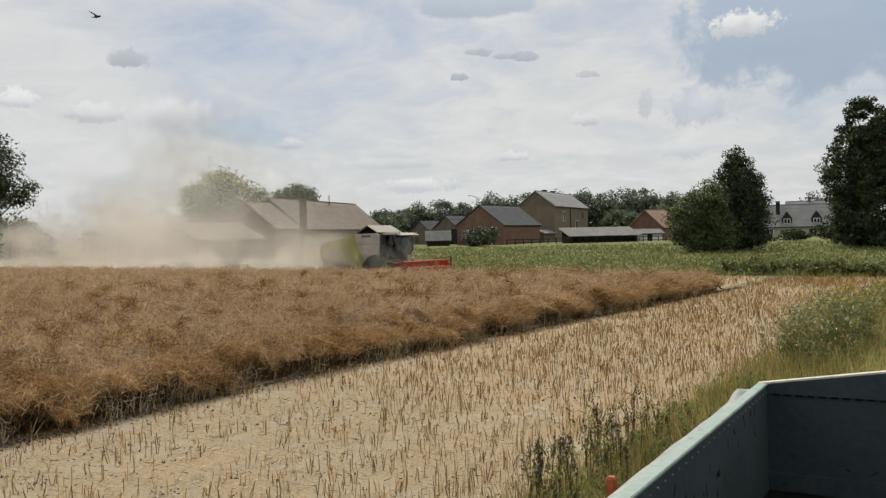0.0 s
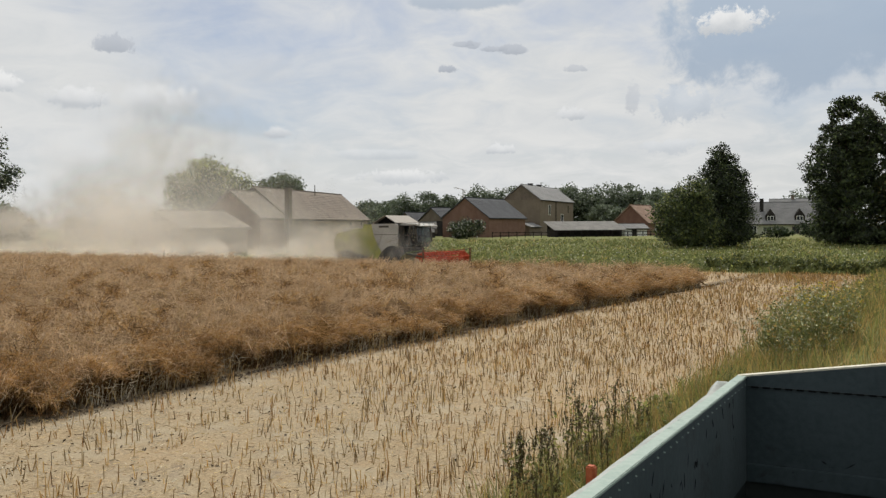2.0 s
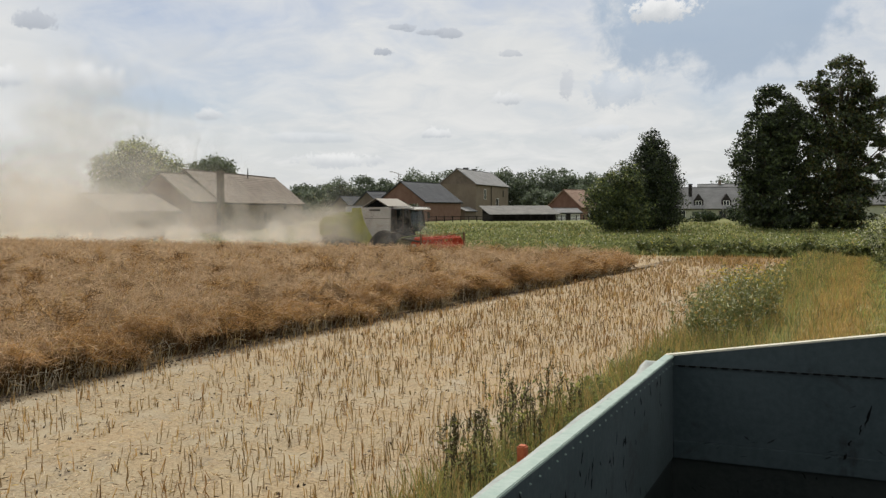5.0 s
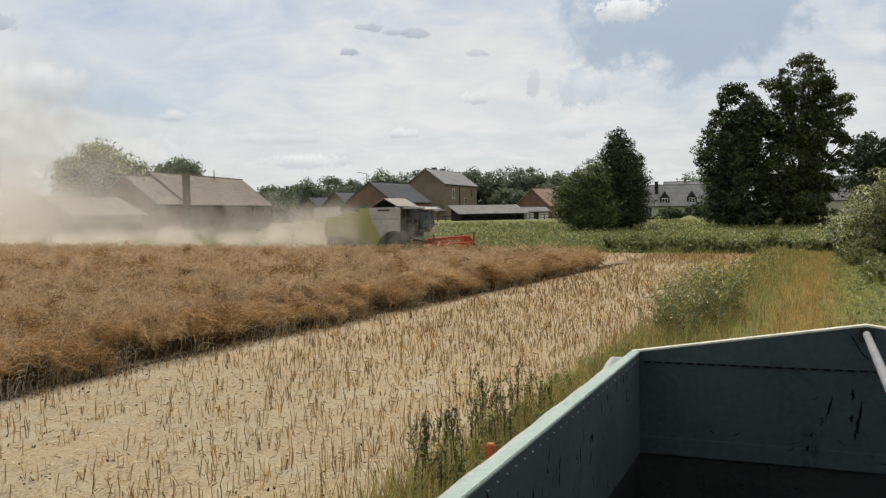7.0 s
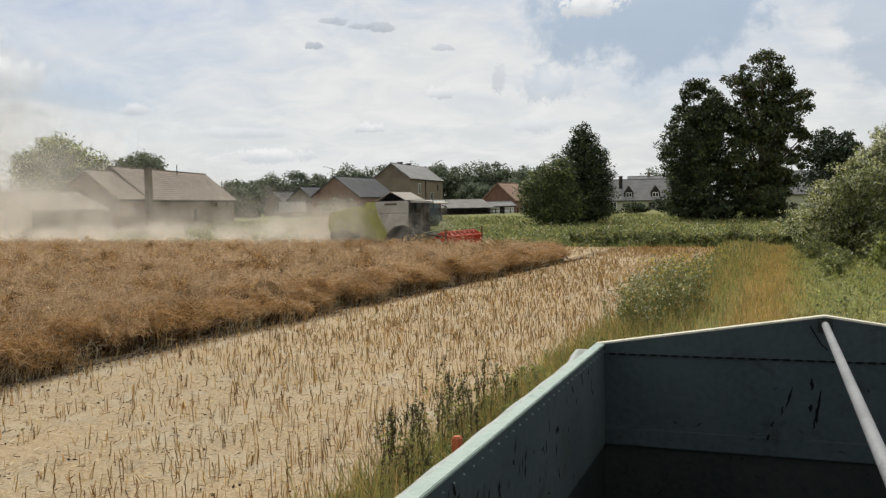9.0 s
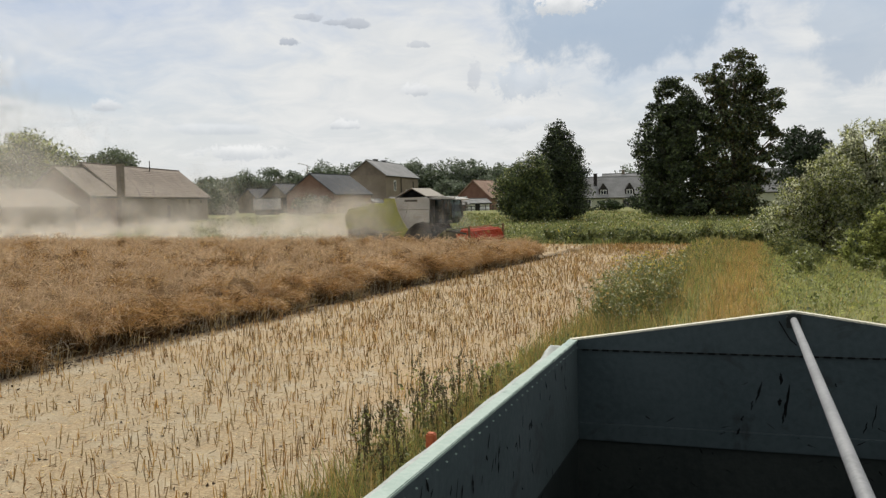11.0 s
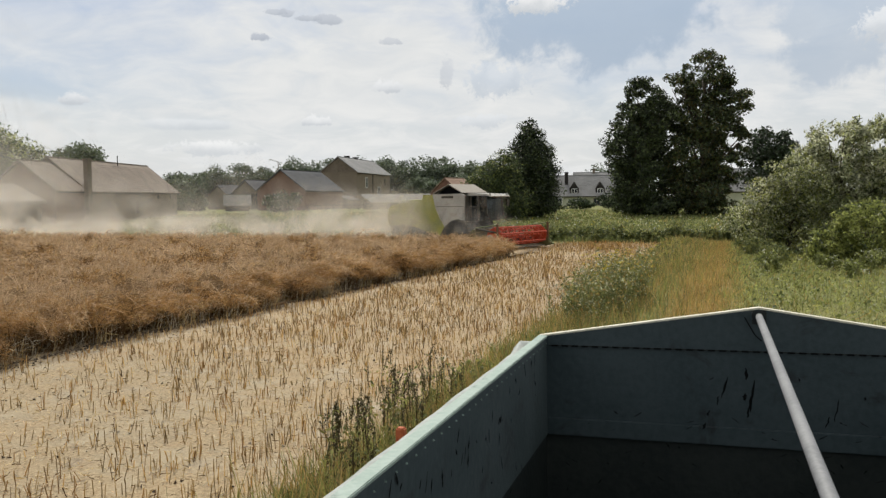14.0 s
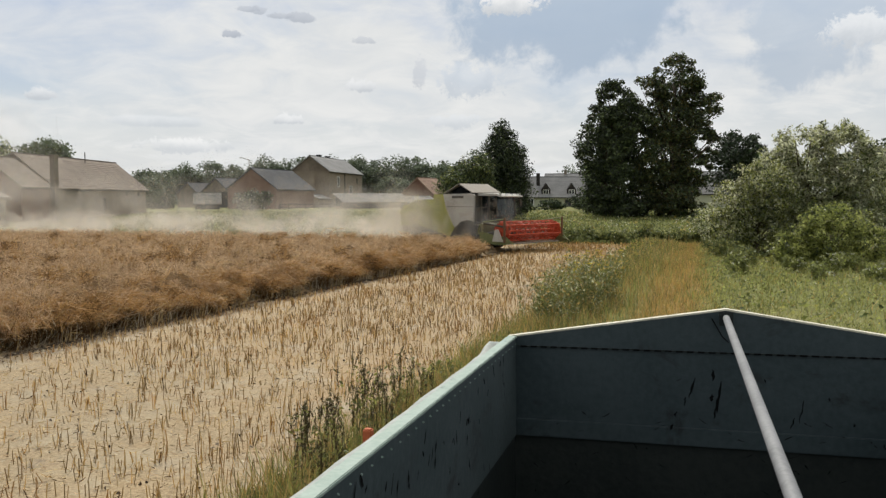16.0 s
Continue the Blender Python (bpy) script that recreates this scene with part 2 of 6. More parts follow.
# ---- mesh helpers ----
def mesh_from(name, verts, faces_flat, per_face, mats, mat_index=None, smooth=False):
    """A mesh from arrays: verts (n, 3), corner indices, corners per face (3 or 4)."""
    me = bpy.data.meshes.new(name)
    verts = np.asarray(verts, np.float32)
    idx = np.asarray(faces_flat, np.int32).ravel()
    nf = len(idx) // per_face
    me.vertices.add(len(verts))
    me.vertices.foreach_set("co", verts.ravel())
    me.loops.add(len(idx))
    me.loops.foreach_set("vertex_index", idx)
    me.polygons.add(nf)
    me.polygons.foreach_set("loop_start", np.arange(nf, dtype=np.int32) * per_face)
    for m in mats:
        me.materials.append(M[m])
    if mat_index is not None:
        me.polygons.foreach_set("material_index", np.asarray(mat_index, np.int32))
    me.update(calc_edges=True)
    me.validate()
    if smooth:
        me.polygons.foreach_set("use_smooth", np.ones(len(me.polygons), bool))
    return me


def part(name, bm, mat, parent=None, label="", smooth=False):
    """Links a bmesh as one mesh object, under a thing or a part if one is given."""
    me = bpy.data.meshes.new(name)
    bm.to_mesh(me)
    bm.free()
    me.materials.append(M[mat])
    if smooth:
        me.polygons.foreach_set("use_smooth", np.ones(len(me.polygons), bool))
    ob = new(name, me)
    if parent:
        ob.parent = parent
    if label:
        ob["label"] = label
    return ob


def box(bm, x0, x1, y0, y1, z0, z1, bevel=0.0, m=None):
    """Adds a box to a bmesh, with bevelled edges if asked for."""
    r = bmesh.ops.create_cube(bm, size=1.0)
    vs = r["verts"]
    bmesh.ops.transform(bm, matrix=Matrix.Translation(((x0 + x1) / 2, (y0 + y1) / 2, (z0 + z1) / 2)) @ Matrix.Diagonal((x1 - x0, y1 - y0, z1 - z0, 1)), verts=vs)
    if bevel:
        es = list({e for v in vs for e in v.link_edges})
        r2 = bmesh.ops.bevel(bm, geom=es, offset=bevel, segments=2, affect="EDGES")
        vs = list({v for f in r2["faces"] for v in f.verts} | {v for v in vs if v.is_valid})
    if m is not None:
        bmesh.ops.transform(bm, matrix=m, verts=vs)
    return bm


def tube(bm, a, b, r0, r1=None, seg=10):
    """Adds a closed cone or cylinder from a to b."""
    a, b = Vector(a), Vector(b)
    d = b - a
    r = bmesh.ops.create_cone(bm, cap_ends=True, segments=seg, radius1=r0, radius2=r0 if r1 is None else r1, depth=d.length)
    bmesh.ops.transform(bm, matrix=Matrix.Translation((a + b) / 2) @ d.to_track_quat("Z", "Y").to_matrix().to_4x4(), verts=r["verts"])
    return bm


def prism(bm, outline, y0, y1):
    """Adds the solid between y0 and y1 over an outline of (x, z) points."""
    lo = [bm.verts.new((x, y0, z)) for x, z in outline]
    hi = [bm.verts.new((x, y1, z)) for x, z in outline]
    n = len(outline)
    fs = [bm.faces.new(lo), bm.faces.new(hi[::-1])]
    for i in range(n):
        j = (i + 1) % n
        fs.append(bm.faces.new((lo[j], lo[i], hi[i], hi[j])))
    bmesh.ops.recalc_face_normals(bm, faces=fs)
    return bm


def B():
    return bmesh.new()


def empty(name, m, label, category, group="", kind=""):
    ob = new(name)
    ob.empty_display_size = 0.2
    ob.matrix_basis = m
    return tagged(ob, label, category, group, kind)


def rise(x, y):
    """Height of the land: flat near by, rising gently towards the village."""
    d = np.hypot(x, y)
    s = np.clip((d - 60) / 100, 0, 1)
    return 1.2 * s * s * (3 - 2 * s)


# ---- ground ----
TRACK_X = -0.75   # the track drifts slowly to the right of this line


def edge_x(y):
    """Right edge of the standing crop."""
    return np.interp(y, [-30, 7, 13.6, 23, 41, 46.5, 60], [-13.6, -13.3, -13.2, -12.5, -10.65, -10.2, -10.1])


def verge_x(y):
    """Where the stubble ends and the grassy verge begins."""
    return np.interp(y, [-30, 5, 10, 22, 40, 58, 70], [-4.6, -4.3, -4.0, -3.7, -3.1, -2.3, -2.0])


def ground_material():
    m = bpy.data.materials.new("field_and_meadow_ground")
    m.use_nodes = True
    N = Nodes(m.node_tree)
    p = N.n("ShaderNodeTexCoord").outputs["Object"]
    sep = N.n("ShaderNodeSeparateXYZ", {0: p})
    x, y = sep.outputs[0], sep.outputs[1]
    wob = N.math("MULTIPLY", N.math("SUBTRACT", N.noise(p, 0.9, 4.0, 0.65), 0.5), 2.6)
    broad, mid, fine = N.noise(p, 0.12, 3.0), N.noise(p, 1.3, 5.0, 0.65), N.noise(p, 22.0, 5.0, 0.7)
    straw = N.mix(N.ramp(fine, 0.35, 0.65), (0.255, 0.185, 0.105), (0.43, 0.335, 0.205))
    straw = N.mix(N.ramp(mid, 0.5, 0.72, 0.0, 0.8), straw, (0.40, 0.35, 0.27))
    straw = N.mix(N.ramp(N.noise(p, 0.45, 4.0, 0.6), 0.46, 0.64, 0.0, 0.45), straw, (0.37, 0.26, 0.145))
    lane = N.math("ABSOLUTE", N.math("SUBTRACT", N.math("SUBTRACT", x, N.math("MULTIPLY", y, 0.074)), -13.3))
    straw = N.mix(N.math("MULTIPLY", N.ramp(lane, 0.2, 0.7, 0.5, 0.0), N.ramp(mid, 0.42, 0.62)), straw, (0.42, 0.375, 0.295))
    # dark strip by the crop: soil and litter, with the edge's shadow painted in
    husk_shade = N.math("ABSOLUTE", N.math("ADD", N.math("SUBTRACT", N.math("SUBTRACT", x, N.math("MULTIPLY", y, 0.074)), -13.9), N.math("MULTIPLY", wob, 0.15)))
    straw = N.mix(N.math("MULTIPLY", N.ramp(husk_shade, 0.25, 0.6, 0.85, 0.0), N.ramp(fine, 0.3, 0.6, 0.5, 1.0)), straw, (0.11, 0.08, 0.05))
    # dusty trampled soil where the machine has turned
    near = N.n("ShaderNodeVectorMath", {0: p, 1: (-11.5, 8.5, 0.0)})
    near.operation = "DISTANCE"
    turned = N.ramp(N.math("ADD", near.outputs["Value"], N.math("MULTIPLY", wob, 1.6)), 3.0, 8.5, 0.5, 0.0)
    straw = N.mix(N.math("MULTIPLY", turned, N.ramp(mid, 0.3, 0.6, 0.35, 1.0)), straw, N.mix(N.ramp(fine, 0.35, 0.65), (0.17, 0.14, 0.09), (0.36, 0.305, 0.21)))
    straw = N.mix(N.ramp(N.noise(p, 3.1, 5.0, 0.75, 0.8), 0.55, 0.70, 0.0, 0.75), straw, (0.17, 0.13, 0.09))
    straw = N.mix(N.ramp(N.noise(p, 0.8, 5.0, 0.7, 0.4), 0.50, 0.66, 0.0, 0.6), straw, (0.37, 0.315, 0.22))
    grass = N.mix(N.ramp(mid, 0.35, 0.65), (0.11, 0.125, 0.04), (0.20, 0.205, 0.075))
    grass = N.mix(N.ramp(broad, 0.45, 0.62, 0.0, 0.65), grass, (0.19, 0.18, 0.07))
    grass = N.mix(N.ramp(fine, 0.55, 0.75, 0.0, 0.5), grass, (0.06, 0.075, 0.025))
    dry = N.mix(N.ramp(mid, 0.35, 0.65), (0.24, 0.145, 0.045), (0.33, 0.22, 0.09))
    # the track runs straight ahead beside the field
    u = N.math("ABSOLUTE", N.math("SUBTRACT", x, N.math("ADD", N.math("MULTIPLY", y, 0.015), TRACK_X)))
    on_track = N.math("MULTIPLY", N.ramp(N.math("ADD", u, N.math("MULTIPLY", wob, 0.3)), 0.4, 1.4, 1.0, 0.0), N.ramp(y, 60.0, 75.0, 1.0, 0.0))
    green = N.mix(N.math("MULTIPLY", on_track, 0.75), grass, dry)
    bound = N.math("ADD", N.math("MULTIPLY", y, 0.040), -4.45)
    in_field = N.ramp(N.math("ADD", N.math("SUBTRACT", x, bound), wob), -0.5, 0.5, 1.0, 0.0)
    in_field = N.math("MULTIPLY", in_field, N.ramp(N.math("ADD", y, wob), 56.5, 57.8, 1.0, 0.0))
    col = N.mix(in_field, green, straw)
    b = N.n("ShaderNodeBump", {"Strength": 0.7, "Distance": 0.05, "Height": N.math("ADD", N.math("MULTIPLY", fine, 0.5), mid)})
    sh = N.n("ShaderNodeBsdfPrincipled", {"Base Color": col, "Roughness": 0.92, "Specular IOR Level": 0.15, "Normal": b.outputs[0]})
    N.n("ShaderNodeOutputMaterial", {0: sh.outputs[0]})
    M["ground"] = m


def grid_sheet(name, xs, ys, height, mats):
    X, Y = np.meshgrid(xs, ys)
    V = np.stack([X.ravel(), Y.ravel(), height(X, Y).ravel()], 1)
    nx, ny = len(xs), len(ys)
    i = (np.arange(ny - 1)[:, None] * nx + np.arange(nx - 1)[None, :]).ravel()
    F = np.stack([i, i + 1, i + 1 + nx, i + nx], 1)
    return mesh_from(name, V, F, 4, mats, smooth=True)


def lumps(X, Y, scale, amp, seed=0.0):
    """Smooth uneven relief from a few crossing waves."""
    out = np.zeros_like(X, dtype=float)
    rng = np.random.RandomState(int(seed * 10) + 7)
    for k in range(9):
        a, f, ph = rng.uniform(0, 6.28), rng.uniform(0.5, 1.9) / scale, rng.uniform(0, 6.28)
        out += np.sin((X * np.cos(a) + Y * np.sin(a)) * f * 6.28 + ph + 1.3 * np.sin((X * np.sin(a) - Y * np.cos(a)) * f * 3.1 + ph))
    return amp * out / 4.0


def build_ground():
    ground_material()
    s = np.linspace(-1, 1, 241)
    xs = 60 * s + 2940 * s ** 5
    ys = 30 + 60 * s + 2940 * s ** 5
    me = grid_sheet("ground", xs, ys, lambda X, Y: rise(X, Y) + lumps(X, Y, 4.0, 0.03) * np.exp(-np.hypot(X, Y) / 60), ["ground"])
    tagged(new("ground", me), "dry stubble field, grassy verge, track and green meadow", "ground", kind="structure")


build_ground()


# ---- scattered blades ----
def ribbons(name, base, tip, width, mats, index=None, bend=0.25, seed=1, flat_up=False):
    """Slender two-part blades from base to tip, bent sideways; width at the base."""
    rng = np.random.RandomState(seed)
    base, tip, width = np.asarray(base, float), np.asarray(tip, float), np.asarray(width, float)
    n = len(base)
    d = tip - base
    L = np.linalg.norm(d, axis=1, keepdims=True)
    side = np.cross(d, rng.normal(size=(n, 3)))
    side /= np.linalg.norm(side, axis=1, keepdims=True) + 1e-9
    out = np.cross(d, side)
    out /= np.linalg.norm(out, axis=1, keepdims=True) + 1e-9
    mid = base + 0.55 * d + out * bend * L * rng.uniform(-1, 1, (n, 1))
    w = width[:, None] / 2
    V = np.stack([base - side * w, base + side * w, mid + side * w * 0.8, mid - side * w * 0.8, tip + side * w * 0.35, tip - side * w * 0.35], 1).reshape(-1, 3)
    o = np.arange(n)[:, None] * 6
    F = np.concatenate([o + [[0, 1, 2, 3]], o + [[3, 2, 4, 5]]], 1).reshape(-1, 4)
    mi = None if index is None else np.repeat(index, 2)
    return mesh_from(name, V, F, 4, mats, mi)


def flakes(name, centre, size, mats, index=None, seed=1, up=0.0, aspect=1.0):
    """Leaves: folded four-cornered pieces; up: how far they turn their faces to the sky."""
    rng = np.random.RandomState(seed)
    n = len(centre)
    c = rng.normal(size=(n, 3))
    c[:, 2] += up
    c /= np.linalg.norm(c, axis=1, keepdims=True)
    a = np.cross(c, rng.normal(size=(n, 3)))
    a /= np.linalg.norm(a, axis=1, keepdims=True)
    b = np.cross(c, a)
    s = np.asarray(size, float)[:, None] / 2
    V = np.stack([centre - a * s * aspect, centre + b * s * 0.55 + c * s * 0.2, centre + a * s * aspect, centre - b * s * 0.55 + c * s * 0.2], 1).reshape(-1, 3)
    o = np.arange(n)[:, None] * 4
    F = np.concatenate([o + [[0, 1, 2]], o + [[0, 2, 3]]], 1).reshape(-1, 3)
    mi = None if index is None else np.repeat(index, 2)
    return mesh_from(name, V, F, 3, mats, mi)


# ---- trailer ----
def build_trailer():
    t = empty("farm_trailer", pose(0.038, -0.015, 0.468, -0.308, -0.816, 0.042), "green-grey steel tipping trailer with gabled end wall, empty", "trailer")
    x0, x1, y0, y1, zf, zt, zp, xm = -1.0, 1.21, -0.25, 3.9, 0.75, 2.0, 2.176, 0.105
    th = 0.045
    seam = 1.444

    def end_wall(name, ya, yb):
        # below the seam the shadow inside the trailer is painted as a darker panel
        bm = B()
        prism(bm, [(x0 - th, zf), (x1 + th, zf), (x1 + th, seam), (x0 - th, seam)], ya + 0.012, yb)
        w = part(name, bm, "steel_dark", t, "grey painted steel end wall with scratches, shade painted in below the seam")
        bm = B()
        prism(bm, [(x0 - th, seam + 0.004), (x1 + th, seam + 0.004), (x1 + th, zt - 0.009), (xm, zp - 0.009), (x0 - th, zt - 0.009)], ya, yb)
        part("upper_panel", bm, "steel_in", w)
        bm = B()
        for xa, za, xb, zb in ((x0 - th, zt, xm, zp), (xm, zp, x1 + th, zt)):
            prism(bm, [(xa, za - 0.008), (xb, zb - 0.008), (xb, zb + 0.001), (xa, za + 0.001)], ya - 0.003, yb + 0.003)
        part("rim", bm, "worn_edge", w, "pale worn top edge")
        return w

    front = end_wall("end_wall", y1, y1 + th)
    end_wall("end_wall", y0 - th, y0)
    # welded strap with a row of rivets along the eave of the end wall
    bm = B()
    box(bm, x0 + 0.01, x1 - 0.01, y1 - 0.004, y1 + 0.001, zt - 0.054, zt - 0.049)
    part("strap", bm, "steel_dark", front)
    bm = B()
    k = 0
    while x0 + 0.03 + k * 0.055 < x1 - 0.02:
        x = x0 + 0.03 + k * 0.055
        box(bm, x, x + 0.034, y1 - 0.012, y1 - 0.004, zt - 0.056, zt - 0.048)
        k += 1
    part("rivet_row", bm, "dent_and_shade", front)["kind"] = "stuff"
    # bent edge of the lower panel
    bm = B()
    box(bm, x0 + 0.002, x1 - 0.002, y1 - 0.010, y1 + 0.004, seam + 0.004, seam + 0.10, 0.004)
    part("panel_lip", bm, "steel_in", front)
    rng = random.Random(5)

    def scratch(bm, x, z, dx, dz, w):
        n = 6
        pts = []
        for i in range(n + 1):
            f = i / n
            pts.append((x + dx * f + rng.uniform(-1, 1) * 0.004, z + dz * f, w * math.sin(math.pi * (0.08 + 0.84 * f)) * rng.uniform(0.6, 1.2)))
        yy = y1 - (0.0125 if z < 1.552 and z > 1.44 else 0.003)
        left = [bm.verts.new((a - c / 2, yy, b)) for a, b, c in pts]
        right = [bm.verts.new((a + c / 2, yy, b)) for a, b, c in pts]
        for i in range(n):
            bm.faces.new((left[i], right[i], right[i + 1], left[i + 1]))

    marks = [(-0.08, 1.70, 0.03, 0.11, 0.014), (-0.10, 1.66, 0.005, 0.05, 0.008), (0.045, 1.80, -0.005, 0.06, 0.016), (0.055, 1.64, 0.03, 0.16, 0.016), (0.035, 1.69, 0.0, 0.04, 0.018),
             (0.06, 1.63, 0.01, 0.07, 0.014), (0.05, 1.60, 0.0, 0.05, 0.012), (-0.17, 1.53, 0.012, 0.035, 0.014), (-0.15, 1.60, 0.01, 0.03, 0.012), (-0.14, 1.79, 0.02, 0.015, 0.008),
             (0.30, 1.80, -0.01, 0.02, 0.008), (0.46, 1.60, 0.02, 0.12, 0.008), (0.42, 1.57, 0.02, 0.06, 0.010), (0.60, 1.72, 0.0, 0.02, 0.008)]
    marks += [(rng.uniform(-0.9, 1.0), rng.uniform(1.49, 1.60), rng.uniform(-0.05, 0.05), rng.uniform(0.005, 0.03), rng.uniform(0.006, 0.012)) for _ in range(26)]
    marks += [(rng.uniform(-0.9, 1.0), rng.uniform(1.1, 1.42), rng.uniform(-0.05, 0.05), rng.uniform(0.005, 0.03), rng.uniform(0.005, 0.010)) for _ in range(30)]
    bm = B()
    for mk in marks:
        scratch(bm, *mk)
    part("scratch", bm, "dent_and_shade", front)["kind"] = "stuff"

    for name, xa, xb, inner in (("side_wall", x0 - th, x0, x0), ("side_wall", x1, x1 + th, x1)):
        bm = B()
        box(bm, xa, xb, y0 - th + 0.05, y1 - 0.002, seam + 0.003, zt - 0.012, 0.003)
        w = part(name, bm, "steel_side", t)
        # same painted shadow on the lower part of the side walls
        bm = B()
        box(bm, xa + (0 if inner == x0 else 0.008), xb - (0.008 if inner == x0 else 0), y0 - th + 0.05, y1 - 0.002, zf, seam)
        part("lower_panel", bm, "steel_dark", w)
        s = 1 if inner == x0 else -1
        bm = B()
        box(bm, xa - 0.002, xb + 0.005, y0 - 0.02, y1 + 0.03, zt - 0.012, zt + 0.002, 0.003)
        part("rim", bm, "rim", w, "pale green painted top edge")
        bm = B()
        k = 0
        while y0 + k * 0.085 < y1 - 0.06:
            y = y0 + 0.05 + k * 0.085
            tube(bm, (inner - s * 0.002, y, zt - 0.041), (inner + s * 0.005, y, zt - 0.041), 0.0036, 0.0026, 8)
            k += 1
        part("rivet_row", bm, "rim", w)["kind"] = "stuff"
        bm = B()
        for k in range(70):
            y, z = rng.uniform(1.0, 3.7), rng.uniform(1.3, 1.9) if k < 30 else rng.uniform(1.72, 1.92)
            n, dy, dz, wd = 5, rng.uniform(-0.03, 0.03), rng.uniform(0.01, 0.07), rng.uniform(0.006, 0.022)
            pts = [(y + dy * i / n, z + dz * i / n, wd * math.sin(math.pi * (0.1 + 0.8 * i / n)) * rng.uniform(0.5, 1.3)) for i in range(n + 1)]
            a = [bm.verts.new((inner + s * 0.003, p - c / 2, q)) for p, q, c in pts]
            b = [bm.verts.new((inner + s * 0.003, p + c / 2, q)) for p, q, c in pts]
            for i in range(n):
                bm.faces.new((a[i], b[i], b[i + 1], a[i + 1]))
        part("scratch", bm, "dent_and_shade", w)["kind"] = "stuff"
    bm = B()
    tube(bm, (xm, y0 + 0.002, zp - 0.045), (xm, y1 - 0.003, zp - 0.045), 0.0175, seg=20)
    part("ridge_pole", bm, "pole", t, "grey galvanised ridge tube", smooth=True)
    bm = B()
    box(bm, xm - 0.035, xm + 0.035, y1 - 0.012, y1 - 0.001, zp - 0.085, zp - 0.012, 0.003)
    tube(bm, (xm - 0.03, y1 - 0.02, zp - 0.03), (xm - 0.03, y1 - 0.005, zp - 0.03), 0.007)
    part("pole_bracket", bm, "steel_dark", t)
    bm = B()
    tube(bm, (xm - 0.07, y1 - 0.008, zp - 0.05), (xm - 0.02, y1 - 0.012, zp - 0.14), 0.003, seg=6)
    tube(bm, (xm - 0.02, y1 - 0.012, zp - 0.14), (xm + 0.012, y1 - 0.014, zp - 0.17), 0.003, seg=6)
    part("lashing_wire", bm, "dent_and_shade", t)
    # tarpaulin rolled over the outer edge
    n, mseg = 70, 9
    V = []
    for i in range(n + 1):
        f = i / n
        y = y0 + (y1 - 0.10 - y0) * f
        puff = 0.040 + 0.005 * math.sin(f * 11) + 0.003 * math.sin(f * 29 + 1) + 0.045 * max(0, 1 - abs(f - 0.95) / 0.05)
        for j in range(mseg + 1):
            a = math.pi * (j / mseg)
            q = j / mseg
            peak = max(0.0, 1 - abs(f - 0.955) / 0.045)
            out = 0.009 + (0.042 + 0.4 * (puff - 0.04)) * min(1.0, q / 0.62) ** 0.9
            V.append((x0 - th - out, y + 0.01 * math.sin(j * 2 + f * 40), zt - 0.012 - 0.02 * q - 1.3 * max(0.0, q - 0.62) + 0.035 * peak * math.sin(math.pi * min(1.0, q / 0.7)) + 0.002 * math.sin(f * 60 + j)))
    i = (np.arange(n)[:, None] * (mseg + 1) + np.arange(mseg)[None, :]).ravel()
    me = mesh_from("tarpaulin", V, np.stack([i, i + 1, i + mseg + 2, i + mseg + 1], 1), 4, ["tarp"], smooth=True)
    ob = new("tarpaulin", me)
    ob.parent = t
    ob["label"] = "pale grey tarpaulin rolled along the side"
    bm = B()
    box(bm, -1.41, -1.37, 2.62, 2.66, 1.3, 1.79, 0.006)
    part("stake", bm, "rust", t, "orange-red square stake")
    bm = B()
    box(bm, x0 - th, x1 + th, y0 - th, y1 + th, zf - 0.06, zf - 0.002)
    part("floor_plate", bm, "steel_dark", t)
    bm = B()
    for x in (-0.35, 0.45):
        box(bm, x, x + 0.1, y0, y1 + 0.8, zf - 0.22, zf - 0.062, 0.01)
    box(bm, -0.35, 0.55, 0.7, 0.82, zf - 0.34, zf - 0.222)
    box(bm, -0.35, 0.55, 2.9, 3.02, zf - 0.34, zf - 0.222)
    part("chassis", bm, "steel_dark", t)
    for y in (0.76, 2.96):
        for x in (-0.75, 0.96):
            bm = B()
            tube(bm, (x - 0.13, y, -0.03), (x + 0.13, y, -0.03), 0.44, seg=28)
            wh = part("wheel", bm, "asphalt", t)
            bm = B()
            tube(bm, (x - 0.14, y, -0.03), (x + 0.14, y, -0.03), 0.22, seg=20)
            part("rim", bm, "rim", wh)


build_trailer()


